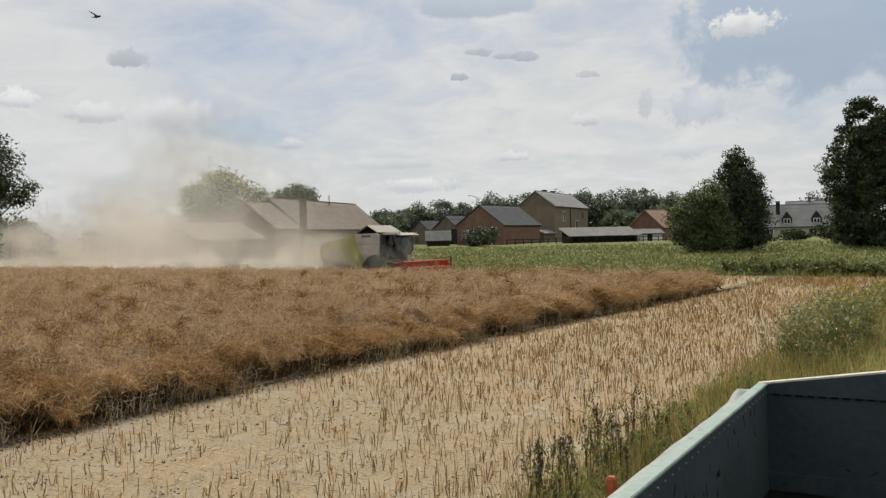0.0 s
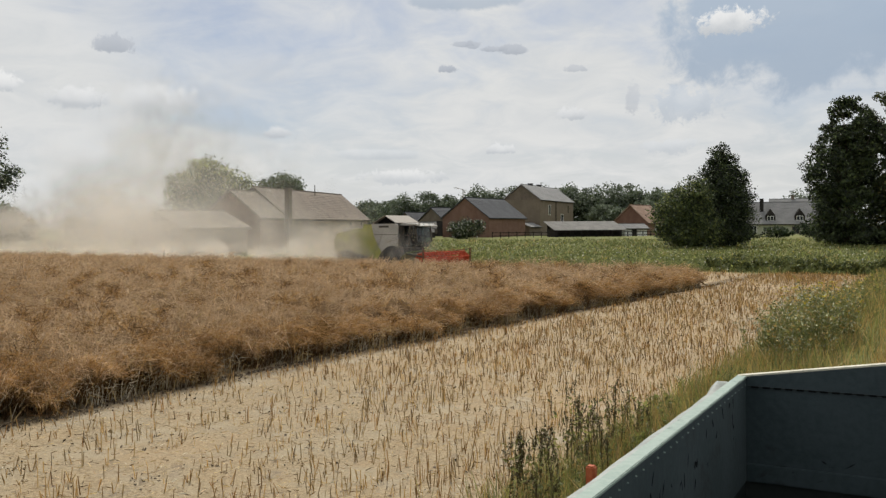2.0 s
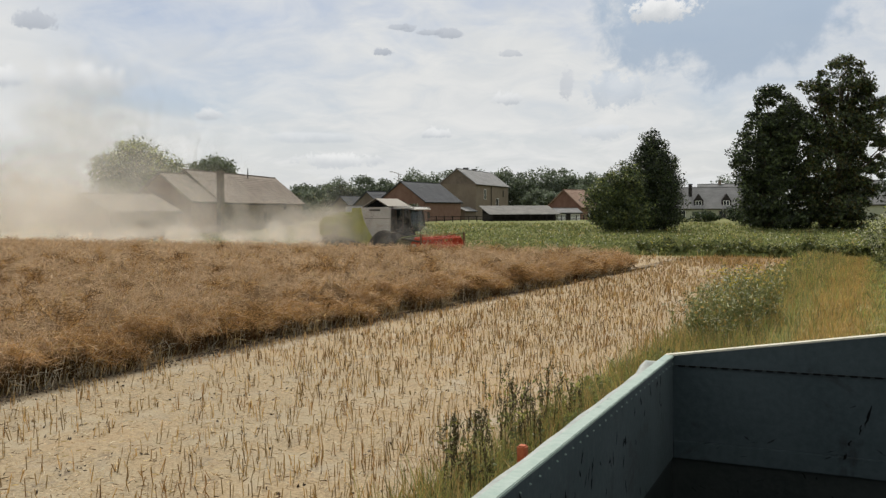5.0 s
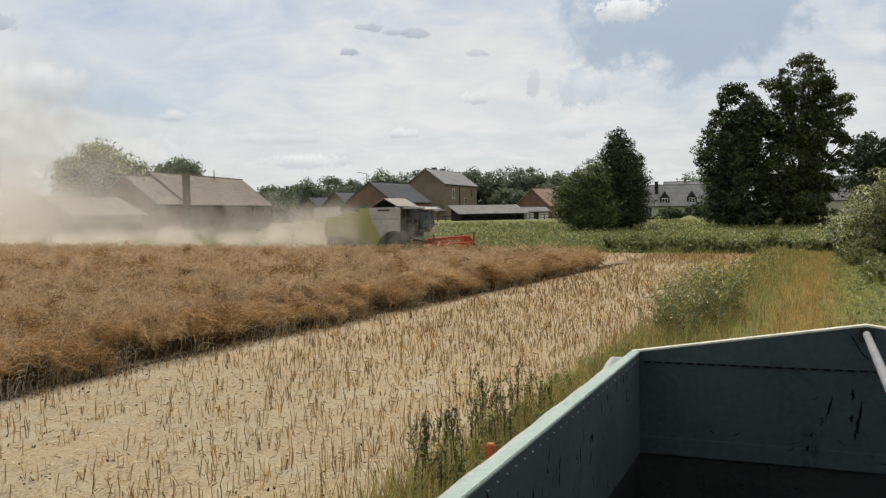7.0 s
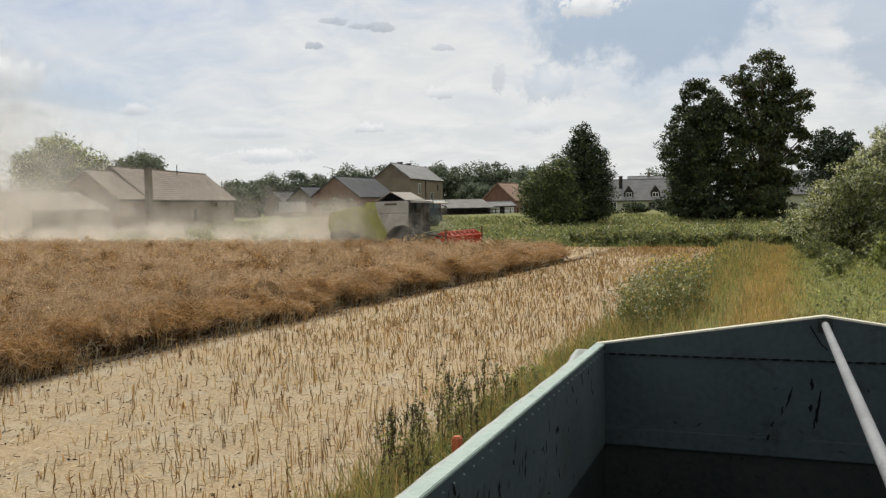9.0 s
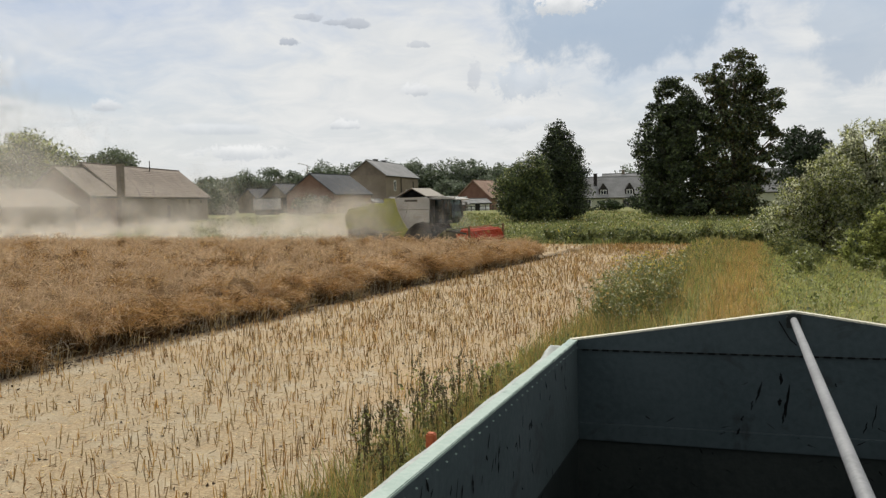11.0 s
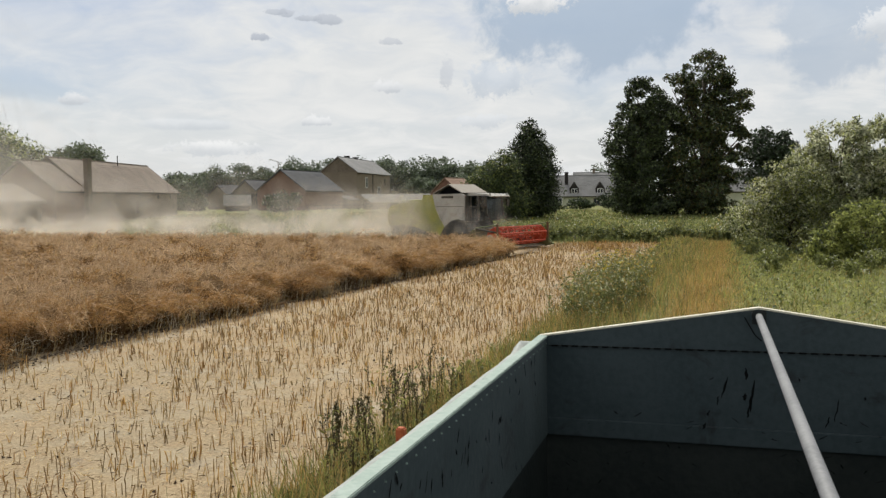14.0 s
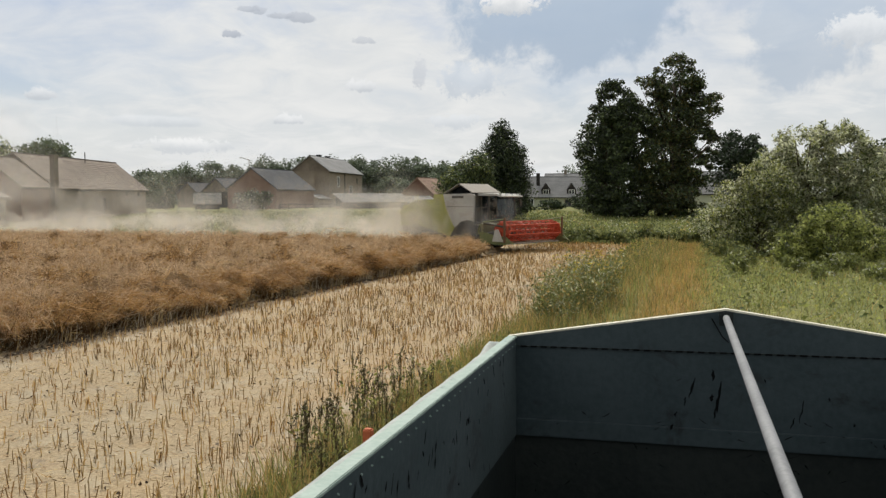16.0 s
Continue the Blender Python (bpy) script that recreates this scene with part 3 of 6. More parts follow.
# ---- buildings ----
def gable_house(name, label, a, b, width, z0, eave, ridge, wall, roof, category="house", over=0.35, openings=(), gable=None, extra=None):
    """House whose front wall runs from a to b; width goes back to its left. Heights are absolute. openings: (side, along, z, w, h, kind)."""
    a, b = Vector((*a, 0)), Vector((*b, 0))
    L = (b - a).length
    ang = math.degrees(math.atan2(b.y - a.y, b.x - a.x))
    h = empty(name, pose(a.x, a.y, z0, 0, 0, ang), label, category)
    e, r = eave - z0, ridge - z0
    w = width
    bm = B()
    out = [(0, 0), (w, 0), (w, e), (w / 2, r), (0, e)]
    lo = [bm.verts.new((0, y, z)) for y, z in out]
    hi = [bm.verts.new((L, y, z)) for y, z in out]
    bm.faces.new(lo[::-1])
    bm.faces.new(hi)
    for i in range(5):
        j = (i + 1) % 5
        bm.faces.new((lo[i], lo[j], hi[j], hi[i]))
    bmesh.ops.recalc_face_normals(bm, faces=bm.faces)
    body = part("wall", bm, wall, h)
    if gable:
        for x in (-0.03, L + 0.03):
            bm = B()
            vs = [bm.verts.new((x, y, z)) for y, z in ((0, e), (w, e), (w / 2, r - 0.02))]
            f = bm.faces.new(vs)
            ext = bmesh.ops.extrude_face_region(bm, geom=[f])
            bmesh.ops.translate(bm, vec=(0.028 if x < 0 else -0.028, 0, 0), verts=[v for v in ext["geom"] if isinstance(v, bmesh.types.BMVert)])
            part("gable", bm, gable, h)
    slope = math.atan2(r - e, w / 2)
    c, s = math.cos(slope), math.sin(slope)
    run = (w / 2) / c
    for sgn in (1, -1):
        bm = B()
        box(bm, -over, L + over, -over, run, 0.02, 0.17)
        m = Matrix.Translation((0, 0 if sgn > 0 else w, e)) @ Matrix.Rotation(0 if sgn > 0 else math.pi, 4, "Z") @ (Matrix.Translation((-L, 0, 0)) if sgn < 0 else Matrix()) @ Matrix.Rotation(slope, 4, "X")
        bmesh.ops.transform(bm, matrix=m, verts=bm.verts)
        rf = part("roof", bm, roof, h)
        if sgn > 0:
            # raised courses across the slope
            bm = B()
            k = 0
            step = 0.42
            while k * step < run - 0.2:
                v = -over + k * step
                box(bm, -over - 0.01, L + over + 0.01, v, v + 0.07, 0.172, 0.20)
                k += 1
            bmesh.ops.transform(bm, matrix=m, verts=bm.verts)
            part("tile_course", bm, roof, rf)["kind"] = "stuff"
    bm = B()
    box(bm, -over, L + over, w / 2 - 0.16, w / 2 + 0.16, r + 0.10, r + 0.26, 0.04)
    part("ridge_cap", bm, roof, h)
    bm = B()
    tube(bm, (-over, -over * c - 0.04, e - over * s - 0.02), (L + over, -over * c - 0.04, e - over * s - 0.02), 0.07, seg=8)
    part("gutter", bm, "darkwood", h)
    for side, u, z, ow, oh, kind in openings:
        def place(bm):
            if side == "gable":
                bmesh.ops.transform(bm, matrix=Matrix.Rotation(radians(90), 4, "Z"), verts=bm.verts)
            return bm
        sx = -1 if side == "gable" else 1
        if kind == "door":
            bm = place(box(B(), u, u + ow, -0.05, 0.06, z, z + oh, 0.01) if sx > 0 else box(B(), u, u + ow, -0.06, 0.06, z, z + oh, 0.01))
            part("door", bm, "darkwood", body)
        else:
            bm = B()
            for q in (box,):
                box(bm, u - 0.12, u, -0.06, 0.05, z - 0.1, z + oh + 0.1)
                box(bm, u + ow, u + ow + 0.12, -0.06, 0.05, z - 0.1, z + oh + 0.1)
                box(bm, u, u + ow, -0.06, 0.05, z - 0.1, z)
                box(bm, u, u + ow, -0.06, 0.05, z + oh, z + oh + 0.1)
                box(bm, u + ow / 2 - 0.03, u + ow / 2 + 0.03, -0.05, 0.04, z, z + oh)
            if side == "gable":
                bmesh.ops.transform(bm, matrix=Matrix.Rotation(radians(90), 4, "Z") @ Matrix.Diagonal((1, 1, 1, 1)), verts=bm.verts)
            win = part("window", bm, "white" if kind == "white" else "plaster2", body)
            bm = B()
            box(bm, u, u + ow, -0.03, 0.03, z, z + oh)
            if side == "gable":
                bmesh.ops.transform(bm, matrix=Matrix.Rotation(radians(90), 4, "Z"), verts=bm.verts)
            part("pane", bm, "glass", win)
    return h, L, e, r, w


def chimney(h, x, y, z0, z1, s, mat="brick"):
    bm = B()
    box(bm, x - s / 2, x + s / 2, y - s / 2, y + s / 2, z0, z1, 0.02)
    box(bm, x - s / 2 - 0.08, x + s / 2 + 0.08, y - s / 2 - 0.08, y + s / 2 + 0.08, z1 + 0.002, z1 + 0.16, 0.02)
    part("chimney", bm, mat, h)


def build_village():
    h, L, e, r, w = gable_house("farmhouse", "tall old brown plastered farmhouse with grey roof", (-70.84, 159.45), (-73.79, 185.32), 8.2, 1.0, 8.7, 11.8, "plaster2", "greyroof",
        openings=[("front", 6.0, 4.6, 1.3, 2.0, "white"), ("front", 6.0, 1.0, 1.2, 1.4, "win"), ("front", 15.5, 2.3, 1.8, 2.4, "white"), ("front", 21, 5.2, 1.0, 1.5, "win")], gable="plaster")
    chimney(h, 8.5, w / 2 + 0.8, r - 0.9, r + 0.55, 0.9, "darkwood")
    chimney(h, 14.0, w / 2 + 0.6, r - 0.9, r + 0.5, 0.9, "darkwood")
    bm = B()
    tube(bm, (11.2, -0.12, 0.1), (11.2, -0.12, e - 0.3), 0.09)
    part("drainpipe", bm, "darkwood", h)
    gable_house("barn", "brick barn with dark slate roof", (-69.03, 132.61), (-69.5, 149.08), 9.5, 1.0, 4.75, 8.3, "brick", "darkroof", "barn", gable="brick")
    gable_house("lean_to", "small porch with pale tin roof", (-69.9, 152.0), (-70.5, 158.5), 3.0, 1.0, 3.0, 3.6, "plaster", "greyroof", "shed")
    h, L, e, r, w = gable_house("long_barn", "long plastered barn with faded tiled roof", (-68.38, 77.84), (-75.93, 104.98), 9.0, 0.7, 4.35, 8.1, "plaster2", "rooftile", "barn",
        openings=[("front", 13.2, 0.8, 0.9, 1.6, "door"), ("front", 20.5, 2.7, 0.7, 0.5, "win"), ("front", 25.0, 2.7, 0.6, 0.5, "win")])
    bm = B()
    tube(bm, (17, 3.9, r - 0.6), (17, 3.9, r + 1.1), 0.06)
    part("vent_pipe", bm, "darkwood", h)
    gable_house("brick_barn", "brick gabled barn with faded tiled roof", (-67.48, 71.92), (-68.45, 77.2), 8.0, 0.7, 4.4, 7.5, "brick", "rooftile", "barn", gable="brick")
    st = empty("chimney_stack", pose(-67.0, 76.3, 0.6), "tall brown brick chimney stack beside the barn", "chimney")
    bm = B()
    box(bm, -0.32, 0.32, -0.32, 0.32, 0, 7.15, 0.02)
    part("stack", bm, "plaster", st)
    bm = B()
    box(bm, -0.38, 0.38, -0.38, 0.38, 7.152, 7.35, 0.03)
    part("cap", bm, "plaster", st)
    gable_house("farm_shed", "low shed with tiled roof beside the barn", (-65.39, 58.4), (-65.0, 67.2), 8.0, 0.5, 3.2, 4.9, "plaster", "rooftile", "shed")
    gable_house("red_house", "small brick house with orange-brown roof", (-47.45, 157.41), (-46.02, 165.1), 7.5, 1.0, 3.7, 7.0, "brick", "redroof", gable="redbrick", openings=[("front", 3, 0.9, 1.0, 1.2, "white")])
    gable_house("white_lean_to", "small white shed with pale tin roof", (-49.48, 149.43), (-46.21, 152.56), 3.5, 1.0, 2.6, 3.3, "white", "greyroof", "shed", openings=[("front", 1.5, 0.2, 1.0, 1.5, "door")])
    # open shed on posts
    h = empty("open_shed", pose(-58.17, 137.65, 0.95, 0, 0, math.degrees(math.atan2(8.81, 9.25))), "long open shed with pale tin roof on posts", "shed")
    L = 12.8
    bm = B()
    box(bm, -0.6, L + 0.6, -0.7, 5.2, 0, 0.10)
    bmesh.ops.transform(bm, matrix=Matrix.Translation((0, 0, 1.55)) @ Matrix.Rotation(math.atan2(1.45, 5.2), 4, "X"), verts=bm.verts)
    part("roof", bm, "shedroof", h)
    for k in range(6):
        bm = B()
        x = 0.2 + k * (L - 0.4) / 5
        box(bm, x - 0.09, x + 0.09, 0, 0.18, 0, 1.58)
        part("post", bm, "darkwood", h)
    bm = B()
    box(bm, 0, L, 4.4, 4.6, 0, 2.75)
    box(bm, 0, 0.12, 0.2, 4.4, 0, 1.6)
    box(bm, L - 0.12, L, 0.2, 4.4, 0, 1.6)
    part("wall", bm, "darkwood", h)
    # white house with dormers
    h, L, e, r, w = gable_house("white_house", "pale cottage with grey roof and two dark dormers", (-35.64, 175.84), (-17.47, 180.55), 9.0, 0.8, 3.45, 7.6, "cream", "greyroof", over=0.45,
        openings=[("front", 13.4, 0.1, 1.1, 2.0, "door"), ("front", 11.5, 0.6, 1.2, 1.3, "win"), ("front", 3.5, 0.9, 1.2, 1.2, "white")])
    for x in (7.4, 12.9):
        bm = B()
        prism(bm, [(x - 0.95, e + 0.15), (x + 0.95, e + 0.15), (x + 0.95, e + 1.5), (x, e + 2.9), (x - 0.95, e + 1.5)], 0.35, 3.6)
        dm = part("dormer", bm, "darkwood", h, "dark boarded dormer with white window")
        bm = B()
        box(bm, x - 0.62, x + 0.62, 0.28, 0.34, e + 0.45, e + 1.45)
        fr = part("window_frame", bm, "white", dm)
        for sx in (-0.52, 0.06):
            bm = B()
            box(bm, x + sx, x + sx + 0.46, 0.25, 0.277, e + 0.55, e + 1.35)
            part("pane", bm, "glass", dm)
    chimney(h, 5.9, 2.6, e + 1.2, r + 0.7, 0.7, "darkwood")
    h, L, e, r, w = gable_house("far_house", "distant house with pale grey roof", (-34.03, 211.69), (-24.13, 213.04), 9.0, 1.0, 5.5, 9.2, "cream", "greyroof")
    chimney(h, 5.0, w / 2, r - 0.3, r + 0.9, 0.7, "plaster")
    gable_house("grey_house", "house with pale grey roof half hidden by trees", (-4.0, 168.0), (11.4, 169.1), 9.0, 1.0, 4.0, 8.2, "cream", "greyroof")
    # old wooden farm buildings
    gable_house("cottage", "small old house with grey gabled roof", (-93.91, 147.09), (-93.27, 153.37), 5.2, 1.0, 3.9, 6.1, "plaster", "darkroof")
    gable_house("wooden_barn", "old dark timber barn with grey roof", (-85.11, 144.27), (-84.1, 149.45), 7.0, 1.0, 4.3, 6.9, "darkwood", "darkroof", "barn", gable="plaster")
    gable_house("mossy_shed", "low dark-walled shed with pale sagging roof", (-80.95, 125.71), (-77.49, 127.86), 5.0, 1.0, 2.2, 3.9, "darkwood", "shedroof", "shed")
    # street lamp
    lp = empty("street_lamp", pose(-77.96, 139.14, 1.0), "slender grey street lamp with one arm", "lamp")
    bm = B()
    tube(bm, (0, 0, 0), (0, 0, 9.3), 0.12, 0.07)
    part("pole", bm, "plaster2", lp)
    bm = B()
    tube(bm, (0, 0, 9.2), (-1.2, -0.3, 9.55), 0.05)
    part("arm", bm, "plaster2", lp)
    bm = B()
    box(bm, -1.75, -1.15, -0.5, -0.2, 9.5, 9.66, 0.03)
    part("lamp_head", bm, "white", lp)
    # garden fence along the farm
    fe = empty("fence", pose(-66.0, 128.0, 0.93, 0, 0, 44), "low dark wooden garden fence", "fence")
    for k in range(24):
        bm = B()
        box(bm, k * 1.5 - 0.06, k * 1.5 + 0.06, -0.06, 0.06, 0, 1.25)
        part("post", bm, "darkwood", fe)
    for z in (0.5, 1.05):
        bm = B()
        box(bm, 0, 34.5, 0.062, 0.11, z, z + 0.1)
        part("rail", bm, "darkwood", fe)


build_village()


# ---- standing crop ----
def back_y(X):
    """Far side of the crop, where its corner is already cut away."""
    return np.interp(X, [-30, -14, -12, -10], [46.7, 46.5, 45.4, 43.8])


def ragged_edge(Y):
    """The cut edge with its bulges and bays."""
    return edge_x(Y) - 0.10 + lumps(Y, Y * 0.3, 2.3, 0.26, 4) + lumps(Y, Y * 0.2, 0.6, 0.10, 5)


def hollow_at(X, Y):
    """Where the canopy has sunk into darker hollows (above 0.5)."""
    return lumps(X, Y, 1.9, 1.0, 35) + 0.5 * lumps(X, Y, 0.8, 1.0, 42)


def make_tufts():
    """Places and sizes of the darker tufts that stand in the canopy."""
    rng = np.random.RandomState(61)
    n = 170
    d, az = rng.uniform(14 ** 0.8, 50 ** 0.8, n) ** 1.25, np.radians(rng.uniform(-64, -16, n))
    return np.stack([d * np.sin(az), d * np.cos(az), rng.uniform(0.16, 0.5, n)], 1)


TUFTS = make_tufts()


def tuft_at(X, Y):
    """0 on the open canopy, 1 in the middle of a tuft."""
    out = np.zeros_like(X, dtype=float)
    for cx, cy, r in TUFTS:
        out = np.maximum(out, 1 - ((X - cx) ** 2 + (Y - cy) ** 2) / (r * r))
    return np.clip(out, 0, 1)


def crop_height(X, Y):
    """Top of the tangled canopy, low and ragged at its edges."""
    inner = np.clip((edge_x(Y) - X) / 1.6, 0, 1)
    back = np.clip((back_y(X) - Y) / 1.5, 0, 1)
    tail = np.clip((46.0 - Y) / 14.0, 0.0, 1.0)
    h = 0.86 + 0.10 * tail + lumps(X, Y, 5.5, 0.08, 1) + lumps(X, Y, 1.5, 0.29, 2) + lumps(X, Y, 0.65, 0.10, 3) - 0.42 * np.clip(hollow_at(X, Y) - 0.42, 0, 1) - 0.2 * np.clip(lumps(X, Y, 1.1, 1.0, 41) - 0.55, 0, 1)
    return np.maximum(0.12, h * (0.62 + 0.38 * np.sqrt(inner)) * (0.75 + 0.25 * np.sqrt(back)))


def build_crop():
    rng = np.random.RandomState(11)
    # dense tangled body: a sheet whose right-hand side follows the cut edge
    u = np.concatenate([np.linspace(0, 1, 150) ** 1.9])
    ys = np.concatenate([np.linspace(-25, 0, 40)[:-1], np.linspace(0, 46.6, 240)])
    Y, U = np.meshgrid(ys, u, indexing="ij")
    X = ragged_edge(Y) - 0.22 - U * 130
    Y = np.minimum(Y, back_y(X) - 0.1)
    H = np.maximum(crop_height(X, Y) - 0.28, 0.1)
    ny, nu = Y.shape
    top = np.stack([X, Y, H], -1).reshape(-1, 3)
    i = (np.arange(ny - 1)[:, None] * nu + np.arange(nu - 1)[None, :]).ravel()
    F = [np.stack([i + nu, i + nu + 1, i + 1, i], 1)]
    mi = [np.zeros(len(i), int)]
    V = [top]
    n0 = len(top)
    # hanging sides: the canopy is hollow and stands on bare stems
    for ids in (np.arange(ny) * nu, (ny - 1) * nu + np.arange(nu)):
        low = top[ids].copy()
        low[:, 2] *= 0.6
        k = len(ids)
        V += [low]
        a = np.arange(k - 1)
        F.append(np.stack([ids[:-1], ids[1:], n0 + a + 1, n0 + a], 1))
        mi += [np.zeros(k - 1, int)]
        n0 += k
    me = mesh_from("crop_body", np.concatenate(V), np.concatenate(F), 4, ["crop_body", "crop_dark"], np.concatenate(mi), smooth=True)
    crop = tagged(new("standing_crop", me), "ripe brown standing crop, tangled and leaning", "crop", kind="stuff")
    # tangle of dry stalks and pods over the canopy, thinner with distance
    n = 260000
    d = rng.uniform(6.0 ** 0.6, 105.0 ** 0.6, n) ** (1 / 0.6)
    az = np.radians(rng.uniform(-66, -4, n))
    x, y = d * np.sin(az), d * np.cos(az)
    ok = (y < back_y(x) + 0.2) & (x < ragged_edge(y) + 0.05)
    # more along the cut edge
    ye = rng.uniform(-2, 43.9, 45000)
    xe = ragged_edge(ye) - np.abs(rng.normal(0, 0.5, 45000)) + 0.06
    # and dense bunches in the tufts
    T = np.repeat(TUFTS, 70, 0)
    T = T[(T[:, 0] < edge_x(T[:, 1]) - 0.6) & (T[:, 1] < back_y(T[:, 0]) - 0.6)]
    spot = rng.normal(0, 0.38, (len(T), 2)) * T[:, 2:]
    x, y = np.concatenate([x[ok], xe, T[:, 0] + spot[:, 0]]), np.concatenate([y[ok], ye, T[:, 1] + spot[:, 1]])
    d = np.hypot(x, y)
    n = len(x)
    tuft = tuft_at(x, y)
    top = crop_height(x, y) + 0.16 * np.sqrt(tuft)
    ang = lumps(x, y, 2.5, 2.6, 7) + rng.normal(0, 1.6, n)
    L = rng.uniform(0.12, 0.36, n) * (1 + d / 60)
    tilt = np.radians(rng.uniform(10, 100, n))
    base = np.stack([x, y, top - L * 0.55 * np.cos(tilt) - 0.02], 1)
    tip = base + np.stack([np.cos(ang) * np.sin(tilt), np.sin(ang) * np.sin(tilt), np.cos(tilt)], 1) * L[:, None]
    near_edge = (edge_x(y) - x) < 0.6
    tip[near_edge, 0] += rng.uniform(-0.05, 0.2, near_edge.sum())
    tip[near_edge, 2] -= rng.uniform(0, 0.34, near_edge.sum())
    w = (0.0030 + 0.00032 * d) * rng.uniform(0.7, 1.5, n)
    pick = np.where(rng.rand(n) < 0.02, 1, 0)
    pick = np.where((rng.rand(n) < 0.06) & (pick == 0), 2, pick)
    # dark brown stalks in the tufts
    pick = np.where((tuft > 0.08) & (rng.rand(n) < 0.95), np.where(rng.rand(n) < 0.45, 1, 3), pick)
    # more dark and rusty stalks in the hollows: the dips' shade painted in
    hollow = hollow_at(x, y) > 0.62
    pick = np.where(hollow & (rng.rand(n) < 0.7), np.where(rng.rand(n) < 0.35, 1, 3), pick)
    # rusty brown patches, most along the cut edge
    rusty = rng.rand(n) < np.clip(0.08 + 0.6 * np.exp(-(edge_x(y) - x) / 0.8) + 0.25 * lumps(x, y, 3.0, 1.0, 31), 0.02, 0.75)
    pick = np.where(rusty & (pick == 0), 3, pick)
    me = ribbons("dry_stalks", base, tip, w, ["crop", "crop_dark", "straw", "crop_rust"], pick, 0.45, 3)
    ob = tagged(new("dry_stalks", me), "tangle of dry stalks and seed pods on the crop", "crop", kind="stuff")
    # bare stems under the cut edge's overhang, its shade put in their dark brown
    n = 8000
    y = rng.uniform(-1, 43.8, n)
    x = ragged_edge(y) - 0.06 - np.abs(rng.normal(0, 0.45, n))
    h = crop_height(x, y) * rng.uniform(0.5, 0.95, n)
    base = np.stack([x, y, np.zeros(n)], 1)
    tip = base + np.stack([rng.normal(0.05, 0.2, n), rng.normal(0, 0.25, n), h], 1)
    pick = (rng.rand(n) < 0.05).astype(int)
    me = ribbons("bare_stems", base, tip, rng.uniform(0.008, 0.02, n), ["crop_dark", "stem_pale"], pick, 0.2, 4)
    tagged(new("bare_stems", me), "bare stems under the edge of the crop, darkened to stand for its shade", "crop", kind="stuff")


def build_bent_stems():
    """Pale stems that lean out of the cut edge, each bent once."""
    rng = np.random.RandomState(14)
    n = 2600
    y = rng.uniform(2, 43.5, n)
    y = y[rng.rand(n) < np.clip(0.5 + 0.8 * lumps(y, y * 0.4, 2.1, 1.0, 36), 0.08, 1)]
    n = len(y)
    x = ragged_edge(y) + rng.normal(-0.02, 0.09, n)
    foot = np.stack([x, y, np.zeros(n)], 1)
    h = rng.uniform(0.14, 0.42, n)
    knee = foot + np.stack([rng.normal(0.04, 0.06, n), rng.normal(0, 0.06, n), h], 1)
    head = knee + np.stack([rng.normal(0.02, 0.12, n), rng.normal(0, 0.14, n), rng.uniform(-0.06, 0.2, n)], 1)
    w = rng.uniform(0.008, 0.016, n) * (1 + np.hypot(x, y) / 60)
    me = ribbons("bent_stems", np.concatenate([foot, knee]), np.concatenate([knee, head]), np.concatenate([w, w * 0.8]), ["stem_pale", "straw"], np.tile((rng.rand(n) < 0.4).astype(int), 2), 0.1, 15)
    tagged(new("bent_stems", me), "pale bent stems leaning out of the cut edge", "crop", kind="stuff")


build_crop()
build_bent_stems()


# ---- stubble ----
def patch_h(P):
    return np.clip(lumps(P[:, 0], P[:, 1], 2.8, 1.0, 38), -1, 1)


